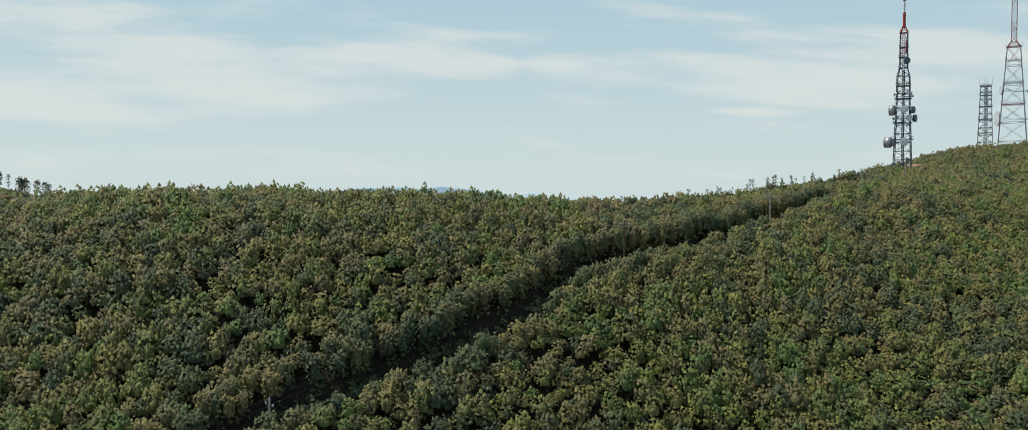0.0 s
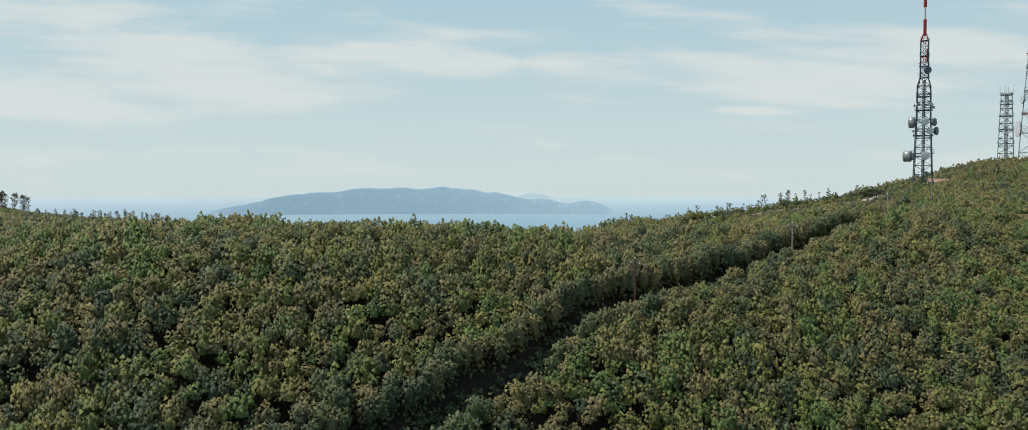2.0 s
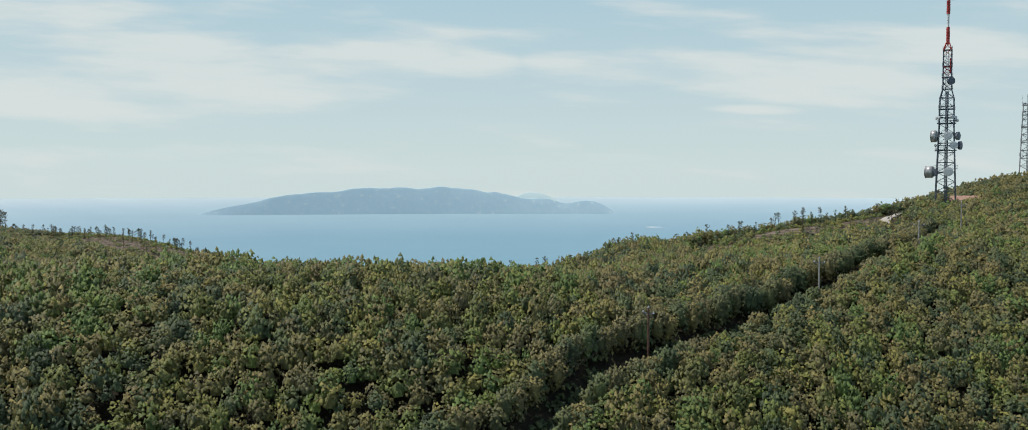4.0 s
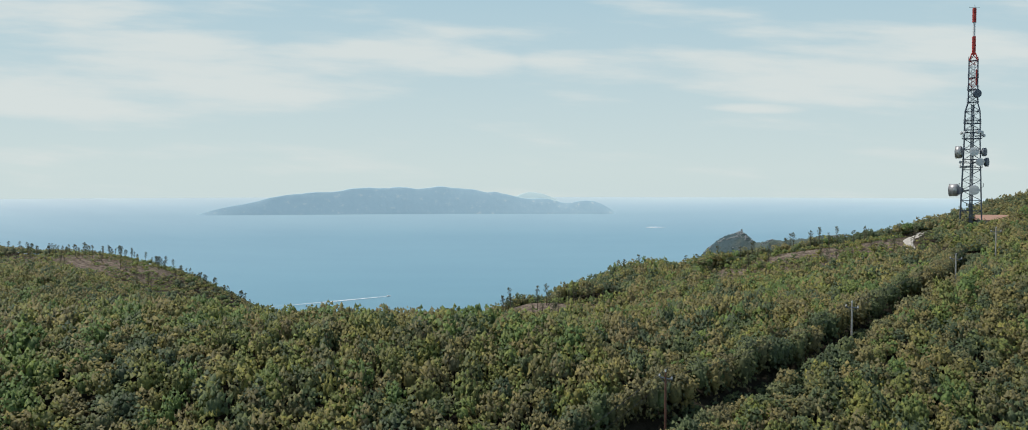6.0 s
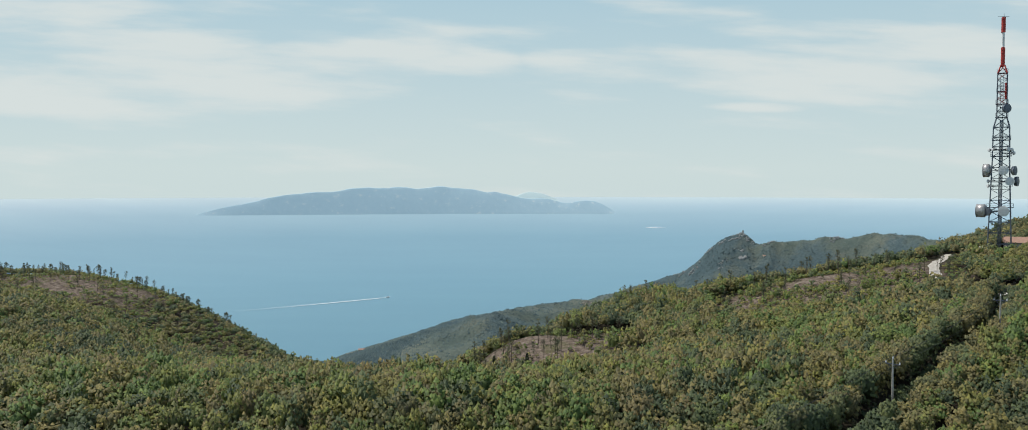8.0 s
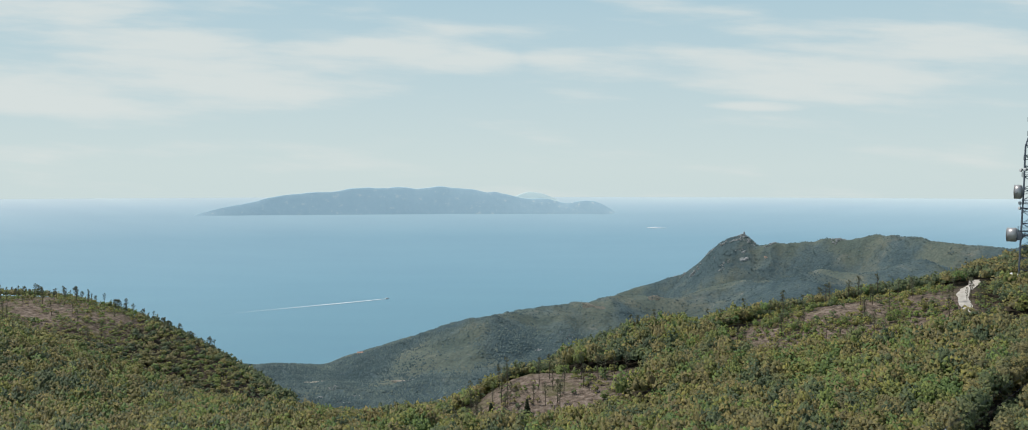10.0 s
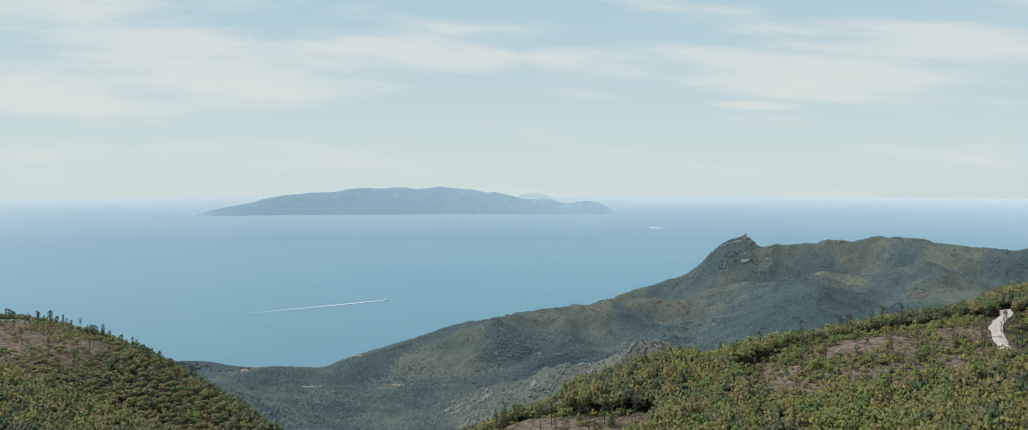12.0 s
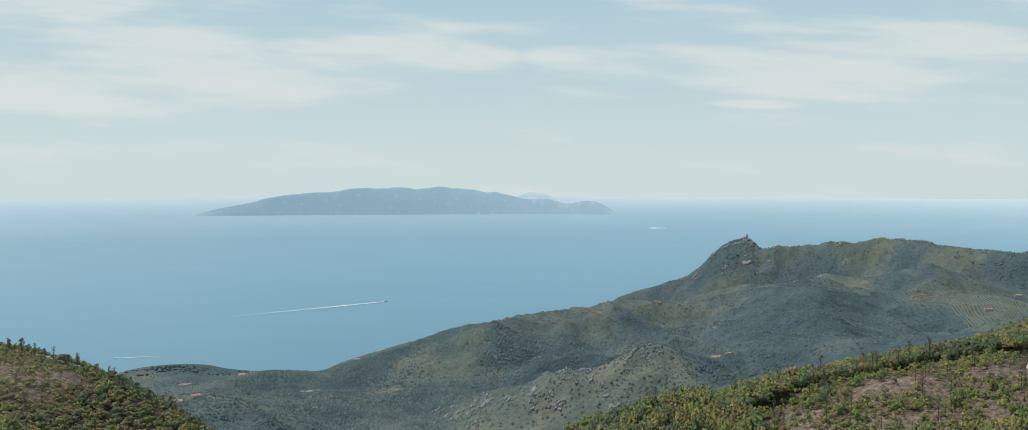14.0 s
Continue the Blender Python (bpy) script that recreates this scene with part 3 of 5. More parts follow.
def crown_template(rng, clumps, leaves, size, bulk, low=-0.3, deep=1.0, heart=0.66):
    """A crown of unit radius: a shaded heart of twigs, many small rounded clumps of leaves heaped on it, and loose leaf tufts.
    low: how far down the clumps reach; deep: how much the lower half is drawn out."""
    ball, tri = unit_ball(1)
    bud = np.array([(1, 0, 0), (-0.5, 0.87, 0), (-0.5, -0.87, 0), (0, 0, 1.05)], float)
    bud_tri = np.array([(0, 1, 3), (1, 2, 3), (2, 0, 3)])
    up = rng.uniform(low, 1.0, clumps)
    turn_by = np.arange(clumps) * 2.399963 + rng.uniform(-0.5, 0.5, clumps)
    flat = np.sqrt(1 - np.clip(up, -0.8, 1) ** 2)
    d = np.stack([flat * np.cos(turn_by), flat * np.sin(turn_by), up], 1)
    lobes = 1 + 0.13 * np.sin(3 * turn_by + rng.uniform(0, 6)) + 0.10 * np.sin(5 * turn_by + 4 * up + rng.uniform(0, 6))
    c = d * (rng.uniform(0.66, 0.96, clumps) * lobes)[:, None]
    c[:, 2] = np.where(c[:, 2] < 0, c[:, 2] * deep, c[:, 2])
    r = rng.uniform(0.7, 1.35, clumps) * bulk
    vs, fs, base = [], [], 0
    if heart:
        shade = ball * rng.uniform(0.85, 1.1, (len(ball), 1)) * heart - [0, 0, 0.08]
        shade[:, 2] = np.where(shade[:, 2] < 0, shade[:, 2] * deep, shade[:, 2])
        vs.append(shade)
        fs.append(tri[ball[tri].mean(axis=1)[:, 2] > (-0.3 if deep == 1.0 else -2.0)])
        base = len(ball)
    for mid, size_k, out in zip(c, r, d):
        turn = np.array((Vector(out) * 0.7 + Vector((0, 0, 0.8))).to_track_quat("Z", "Y").to_matrix()) @ np.array(Euler((0, 0, rng.uniform(0, 6))).to_matrix())
        vs.append((bud * rng.uniform(0.75, 1.35, (4, 1)) * size_k) @ turn.T + mid - 0.25 * size_k * out)
        fs.append(bud_tri + base)
        base += 4
    on = rng.integers(0, clumps, leaves)
    e = rng.normal(size=(leaves, 3)) + d[on] * 0.9 + [0, 0, 0.35]
    e /= np.linalg.norm(e, axis=1)[:, None]
    p = c[on] + e * (r[on] * rng.uniform(0.6, 1.15, leaves))[:, None]
    nrm = e + rng.normal(size=(leaves, 3)) * 0.6
    nrm /= np.linalg.norm(nrm, axis=1)[:, None]
    t = np.cross(nrm, rng.normal(size=(leaves, 3)))
    t /= np.linalg.norm(t, axis=1)[:, None]
    b = np.cross(nrm, t)
    s = (size * rng.uniform(0.6, 1.4, leaves))[:, None]
    leaf = np.stack([p - t * s * 0.8 - b * s * 0.5, p + t * s * 0.8 - b * s * 0.5, p + b * s], 1)
    leaf += rng.normal(size=leaf.shape) * size * 0.2
    lf = base + np.arange(3 * leaves).reshape(-1, 3)
    verts = np.concatenate(vs + [leaf.reshape(-1, 3)])
    verts[:, 2] = verts[:, 2] * 0.95 + 0.5
    return verts, np.concatenate(fs + [lf])


wood_rng = np.random.default_rng(7)
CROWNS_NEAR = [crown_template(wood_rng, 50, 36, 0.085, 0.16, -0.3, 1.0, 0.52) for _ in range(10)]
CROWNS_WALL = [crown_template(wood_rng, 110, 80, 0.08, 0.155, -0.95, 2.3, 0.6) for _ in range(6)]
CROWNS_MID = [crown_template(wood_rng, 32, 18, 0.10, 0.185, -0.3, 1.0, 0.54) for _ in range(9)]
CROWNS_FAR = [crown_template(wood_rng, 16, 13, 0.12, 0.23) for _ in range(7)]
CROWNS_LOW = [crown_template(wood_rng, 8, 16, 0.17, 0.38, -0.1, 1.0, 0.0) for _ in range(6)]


def stature(x, y):
    """How fully grown the scrub is: low before the stony clearing and round the valley head, lower on the western knoll."""
    front = np.where((x > -14) & (x < 27) & (y > 210) & (y < 228), 0.25, 1.0)
    head = np.where((x > -45) & (x < 12) & (y > 226) & (y < 300), 0.3, 1.0)
    knoll = np.where((x < -50) & (y > 285), 0.35, 1.0)
    beyond = np.where((x > 10) & (x < 130) & (y > 304), 0.1, 1.0)
    belt = np.minimum(*(line_distance(x, y, line)[0] for line in BELTS))
    verge = np.where((line_distance(x, y, ROAD)[0] < 6.5) & (y < 284), 0.12, 1.0)
    front = np.minimum(front, verge)
    low = np.minimum(np.minimum(front, head), np.minimum(knoll, beyond))
    return np.where(belt < 4.5, np.maximum(low, 0.85), low)


def plant_woods():
    """The places of all shrubs: x, y, radius, height factor, tint."""
    gap = 1.86
    gx, gy = np.meshgrid(np.arange(-250, 262, gap), np.arange(98, 384, gap * 0.9))
    gx[1::2] += gap / 2
    x = (gx + wood_rng.uniform(-0.8, 0.8, gx.shape)).ravel()
    y = (gy + wood_rng.uniform(-0.8, 0.8, gy.shape)).ravel()
    keep = (np.abs(x) < 0.625 * y + 5) & (np.abs(x - 10) < 235)
    keep &= ~((x > 100) & (y > 340)) & (y < 358)
    # nothing on the floor of the valley behind the saddle
    for y0, x0, x1 in ((306, -62, 22), (322, -72, 112), (338, -92, 128), (356, -128, 140)):
        keep &= ~((y > y0) & (x > x0) & (x < x1))
    x, y = x[keep], y[keep]
    far, side = line_distance(x, y, TRAIL)
    road, _ = line_distance(x, y, ROAD)
    bare = clearing(x, y)
    luck = wood_rng.uniform(size=len(x))
    belt = np.minimum(*(line_distance(x, y, line)[0] for line in BELTS)) < 5.0
    bare = np.where(belt, 0.0, bare)
    open_to = np.where(x < -60, 0.92, np.where(x < 40, 0.95, 0.80))
    keep = (far > 1.75) & (road > 2.3) & (luck > bare * open_to)
    keep &= ~((np.abs(x - TOWER_AT[0]) < 4.2) & (np.abs(y - TOWER_AT[1]) < 4.2)) & (np.hypot(x - 127.0, y - 280.0) > 6.0) & ~((np.abs(x - 136.5) < 5.5) & (np.abs(y - 282.5) < 6.5))
    x, y, far, side, bare, belt = x[keep], y[keep], far[keep], side[keep], bare[keep], belt[keep]
    n = len(x)
    big = 0.5 * fbm(x, y, 16, 3, 55)
    r = 1.46 + 0.28 * big + wood_rng.uniform(-0.42, 0.46, n)
    r = np.where(bare > 0.3, r * wood_rng.uniform(0.30, 0.72, n), r)
    tall = 1.24 + 0.25 * fbm(x, y, 11, 2, 57) + wood_rng.uniform(-0.25, 0.32, n)
    tall = np.where(y > 286, tall * 0.85, tall)
    tall = tall * (0.62 + 0.38 * stature(x, y))
    kind = 0.5 + 0.40 * fbm(x, y, 9, 3, 61) + wood_rng.normal(size=n) * 0.30
    kind = np.where(bare > 0.3, wood_rng.choice([0.12, 0.58, 0.68, 0.86, 0.94, 0.98], n), kind)
    kind = np.where(belt, wood_rng.choice([0.0, 0.03, 0.06, 0.10, 0.14, 0.22], n), kind)
    kind = np.where((x > 118) & (y > 284), np.clip(kind, 0, 1) * 0.45, kind)
    # shade along the trail's banks put into the leaf colour: darker tints
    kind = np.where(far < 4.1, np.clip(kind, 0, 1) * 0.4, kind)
    r = np.where((x < -55) & (y > 288) & ~belt, r * 0.72, r)
    r = np.where((line_distance(x, y, ROAD)[0] < 6.5) & (y < 284), r * 0.6, r)
    edge = np.where(far < 4.1, np.where(side > 0, 1, -1), 0)
    # low bright bushes dotted over the clearings
    for count, x0, x1, y0, y1, thick in ((5200, 44, 116, 244, 294, -0.16), (5600, -176, -90, 284, 346, -0.15), (700, -14, 30, 226, 262, 0.30)):
        lx, ly = wood_rng.uniform(x0, x1, count), wood_rng.uniform(y0, y1, count)
        ok = (clearing(lx, ly) > 0.25) & (fbm(lx, ly, 7, 3, 93) + wood_rng.normal(size=count) * 0.25 > thick) & (line_distance(lx, ly, ROAD)[0] > 2.3)
        lx, ly = lx[ok], ly[ok]
        m = len(lx)
        x, y, bare = np.concatenate([x, lx]), np.concatenate([y, ly]), np.concatenate([bare, np.ones(m)])
        r = np.concatenate([r, wood_rng.uniform(0.22, 0.5, m) * wood_rng.choice([0.8, 1.0, 1.7], m)])
        tall = np.concatenate([tall, wood_rng.uniform(0.7, 1.1, m)])
        kind = np.concatenate([kind, wood_rng.choice([0.12, 0.3, 0.4, 0.58, 0.68, 0.86, 0.94, 0.98], m)])
        edge = np.concatenate([edge, np.zeros(m, int)])
    # undergrowth on the trail's floor, dark leaf tints painting in the shade
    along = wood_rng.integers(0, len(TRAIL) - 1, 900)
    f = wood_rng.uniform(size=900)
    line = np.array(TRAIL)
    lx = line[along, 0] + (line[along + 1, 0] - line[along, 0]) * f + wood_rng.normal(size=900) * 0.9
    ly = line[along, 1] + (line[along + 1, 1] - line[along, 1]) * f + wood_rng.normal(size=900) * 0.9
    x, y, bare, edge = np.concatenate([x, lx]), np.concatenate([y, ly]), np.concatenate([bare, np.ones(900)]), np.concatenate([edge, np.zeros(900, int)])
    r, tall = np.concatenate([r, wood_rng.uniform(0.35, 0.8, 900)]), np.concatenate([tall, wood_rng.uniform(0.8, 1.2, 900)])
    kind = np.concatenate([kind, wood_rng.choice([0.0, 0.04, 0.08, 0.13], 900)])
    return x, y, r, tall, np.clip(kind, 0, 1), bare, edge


def join_crowns(name, templates, x, y, z, r, tall, tint, label):
    """Shrubs past counting, joined in one mesh."""
    vs, fs, ts, base = [], [], [], 0
    pick = wood_rng.integers(0, len(templates), len(x))
    for k, (tv, tf) in enumerate(templates):
        m = np.flatnonzero(pick == k)
        if not len(m):
            continue
        a = wood_rng.uniform(0, 2 * np.pi, len(m))
        ca, sa = np.cos(a)[:, None], np.sin(a)[:, None]
        rr = r[m][:, None]
        px = (tv[None, :, 0] * ca - tv[None, :, 1] * sa) * rr + x[m][:, None]
        py = (tv[None, :, 0] * sa + tv[None, :, 1] * ca) * rr + y[m][:, None]
        pz = (tv[None, :, 2] * tall[m][:, None]) * rr + z[m][:, None]
        vs.append(np.stack([px, py, pz], -1).reshape(-1, 3))
        fs.append((tf[None] + (base + np.arange(len(m)) * len(tv))[:, None, None]).reshape(-1, 3))
        ts.append(np.repeat(tint[m], len(tv)))
        base += len(m) * len(tv)
    ob = tri_object(name, np.concatenate(vs), np.concatenate(fs), LEAVES, np.concatenate(ts))
    ob.data.polygons.foreach_set("use_smooth", [True] * len(ob.data.polygons))
    tagged(ob, label, "scrub", kind="stuff")


wx, wy, wr, wtall, wtint, wbare, wedge = plant_woods()
wz = ground_height(wx, wy) + 0.15
# stems hold the crowns up off the ground in the tall wood
lift = np.where(wbare < 0.3, np.where(wy > 286, 1.1, wood_rng.uniform(1.2, 2.1, len(wx))), -0.1)
lift = lift * (0.1 + 0.9 * stature(wx, wy))
near_belts = np.minimum(*(line_distance(wx, wy, line)[0] for line in BELTS)) < 5.5
lift = np.where(near_belts, lift * 0.25, lift)
# shrubs leafy to the ground line both sides of the trail, taller on its upper side
lift = np.where(wedge > 0, lift + 1.0, np.where(wedge < 0, lift - 0.15, lift))
wtall = np.where(wedge < 0, wtall * 0.92, wtall)
wedge = wedge != 0
wr = np.where(wedge, np.minimum(wr, 1.6), wr)
wtall = np.where(wedge, np.minimum(wtall, 1.25), wtall)
single = (np.abs(wx) < 42) & (wy > 139) & (wy < 166) & ~wedge & (wr > 0.9)
single &= np.cumsum(single) <= 300
low_growth = wr < 0.9
near_belt = (wy < 196) & ~single & ~wedge & ~low_growth
mid_belt = (wy >= 196) & (wy < 292) & ~wedge & ~low_growth
far_belt = (wy >= 292) & ~wedge & ~low_growth
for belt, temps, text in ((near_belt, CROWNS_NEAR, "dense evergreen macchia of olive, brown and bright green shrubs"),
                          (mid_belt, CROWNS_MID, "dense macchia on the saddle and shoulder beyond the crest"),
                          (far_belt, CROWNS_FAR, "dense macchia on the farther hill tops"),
                          (low_growth & ~single & ~wedge, CROWNS_LOW, "low bright bushes and dry tufts on clearings, shade-tinted undergrowth on trail"),
                          (wedge, CROWNS_WALL, "tall shrubs tinted dark for shade lining the sunken trail")):
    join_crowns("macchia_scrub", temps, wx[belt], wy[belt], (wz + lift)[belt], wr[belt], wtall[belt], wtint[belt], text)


def build_shrubs():
    """The shrubs along the crest, each a thing with stem and crown."""
    kinds = []
    for k, (tv, tf) in enumerate(CROWNS_NEAR):
        crown_me = bpy.data.meshes.new("crown")
        crown_me.from_pydata([tuple(map(float, v)) for v in tv], [], [tuple(map(int, f)) for f in tf])
        crown_me.materials.append(LEAVES_SINGLE)
        crown_me.polygons.foreach_set("use_smooth", [True] * len(crown_me.polygons))
        bm = bmesh.new()
        strut(bm, (0, 0, -1.7), (0.06, 0.03, 0.5), 0.06, 6)
        strut(bm, (0.05, 0.02, 0.1), (0.4, 0.2, 0.8), 0.035, 5)
        strut(bm, (0.05, 0.02, 0.0), (-0.35, 0.25, 0.8), 0.035, 5)
        strut(bm, (0.05, 0.02, 0.15), (0.05, -0.4, 0.8), 0.03, 5)
        stem_me = bpy.data.meshes.new("stem")
        bm.to_mesh(stem_me)
        bm.free()
        stem_me.materials.append(BARK)
        kinds.append((crown_me, stem_me))
    for n, i in enumerate(np.flatnonzero(single)):
        crown_me, stem_me = kinds[n % len(kinds)]
        bush = new("shrub")
        bush.matrix_world = pose(wx[i], wy[i], wz[i] + lift[i], 0, 0, (n * 137.5) % 360) @ Matrix.Diagonal((wr[i], wr[i], wr[i] * wtall[i], 1))
        for nm, me in (("crown", crown_me), ("stem", stem_me)):
            p = new(nm, me)
            p.parent = bush
        tagged(bush, "rounded evergreen macchia shrub on the crest" if wr[i] < 1.7 else "tall broad evergreen macchia shrub on the crest", "shrub", "shrubs on the crest")


build_shrubs()


# ---- masts ----
def square(cx, cy, z, w, turn=0.0):
    c, s = math.cos(turn) * w / 2, math.sin(turn) * w / 2
    return [Vector((cx + a * c - b * s, cy + a * s + b * c, z)) for a, b in ((-1, -1), (1, -1), (1, 1), (-1, 1))]


def lattice_mast(name, at, stages, turn, leg_r, brace_r, label):
    """A square lattice mast. stages: z0, width0, z1, width1, panels, paint."""
    thing = new(name)
    thing.location = (*at, stages[0][0])
    thing_inv = Matrix.Translation(-thing.location)
    for z0, w0, z1, w1, panels, paints in stages:
        legs = [bmesh.new() for _ in range(4)]
        for p in range(panels):
            za, zb = z0 + (z1 - z0) * p / panels, z0 + (z1 - z0) * (p + 1) / panels
            wa, wb = w0 + (w1 - w0) * p / panels, w0 + (w1 - w0) * (p + 1) / panels
            lo, hi = square(*at, za, wa, turn), square(*at, zb, wb, turn)
            ring = bmesh.new()
            for i in range(4):
                j = (i + 1) % 4
                if p == panels - 1:
                    strut(legs[i], square(*at, z0, w0, turn)[i], hi[i], leg_r)
                strut(ring, hi[i], hi[j], brace_r)
                strut(ring, lo[i], hi[j], brace_r * 0.75)
                strut(ring, lo[j], hi[i], brace_r * 0.75)
                if wa > 3.5:
                    mid = (hi[i] + hi[j]) / 2
                    strut(ring, mid, (hi[j] + hi[(j + 1) % 4]) / 2, brace_r * 0.6)
            bmesh.ops.transform(ring, matrix=thing_inv, verts=ring.verts)
            tagged(part("brace_panel", ring, paints[p % len(paints)], thing), kind="stuff")
        for leg in legs:
            bmesh.ops.transform(leg, matrix=thing_inv, verts=leg.verts)
            part("leg", leg, paints[0], thing)
    tagged(thing, label, "radio mast")
    return thing


def platform(thing, at, z, w, turn, mat):
    """A grating with a railing round a mast."""
    bm = bmesh.new()
    for a in range(7):
        t = -w / 2 + w * a / 6
        ca, sa = math.cos(turn), math.sin(turn)
        for p, q in (((t, -w / 2), (t, w / 2)), ((-w / 2, t), (w / 2, t))):
            strut(bm, (p[0] * ca - p[1] * sa, p[0] * sa + p[1] * ca, z), (q[0] * ca - q[1] * sa, q[0] * sa + q[1] * ca, z), 0.05)
    deck = square(0, 0, z, w, turn)
    rail = square(0, 0, z + 1.05, w, turn)
    bmesh.ops.translate(bm, verts=bm.verts, vec=(0, 0, -thing.location.z))
    grating = part("platform", bm, mat, thing)
    bm = bmesh.new()
    for i in range(4):
        strut(bm, rail[i], rail[(i + 1) % 4], 0.03)
        strut(bm, deck[i].lerp(rail[i], 0.5), deck[(i + 1) % 4].lerp(rail[(i + 1) % 4], 0.5), 0.02)
        strut(bm, deck[i], rail[i], 0.03)
    bmesh.ops.translate(bm, verts=bm.verts, vec=(0, 0, -thing.location.z))
    part("railing", bm, mat, grating)


def dish(place, r, aim, tower_axis, deep, mats, label, back=0.35):
    """A microwave dish: reflector drum, cover, and the bracket to the mast."""
    thing = new("dish_antenna")
    place = Vector(place)
    aim = Vector(aim).normalized()
    thing.matrix_world = Matrix.Translation(place) @ aim.to_track_quat("Z", "Y").to_matrix().to_4x4()
    profile = [(0.12 * r, -back * r - 0.12), (0.55 * r, -back * r * 0.82), (0.86 * r, -back * r * 0.40), (r, 0.0), (r, deep), (r * 0.985, deep)]
    bm = bmesh.new()
    rings = []
    n = 28
    for pr, pz in profile:
        rings.append([bm.verts.new((pr * math.cos(2 * math.pi * i / n), pr * math.sin(2 * math.pi * i / n), pz)) for i in range(n)])
    for a, b in zip(rings, rings[1:]):
        for i in range(n):
            bm.faces.new((a[i], a[(i + 1) % n], b[(i + 1) % n], b[i]))
    bm.faces.new(list(reversed(rings[0])))
    for f in bm.faces:
        f.smooth = True
    part("drum", bm, mats[0], thing)
    bm = bmesh.new()
    rings = []
    for pr, pz in ((r * 1.02, deep - 0.06), (r * 1.02, deep + 0.02), (r * 0.9, deep + 0.05), (r * 0.5, deep + 0.09)):
        rings.append([bm.verts.new((pr * math.cos(2 * math.pi * i / n), pr * math.sin(2 * math.pi * i / n), pz)) for i in range(n)])
    for a, b in zip(rings, rings[1:]):
        for i in range(n):
            bm.faces.new((a[i], a[(i + 1) % n], b[(i + 1) % n], b[i]))
    bm.faces.new(rings[-1])
    part("cover", bm, mats[1], thing)
    bm = bmesh.new()
    axis = thing.matrix_world.inverted() @ Vector((*tower_axis, place.z))
    strut(bm, (0, 0, -back * r), axis * 0.97, 0.09)
    strut(bm, (0, 0.4 * r, -back * r * 0.8), axis * 0.97, 0.05)
    strut(bm, (0, -0.4 * r, -back * r * 0.8), axis * 0.97, 0.05)
    part("bracket", bm, STEEL, thing)
    tagged(thing, label, "dish antenna")
    return thing


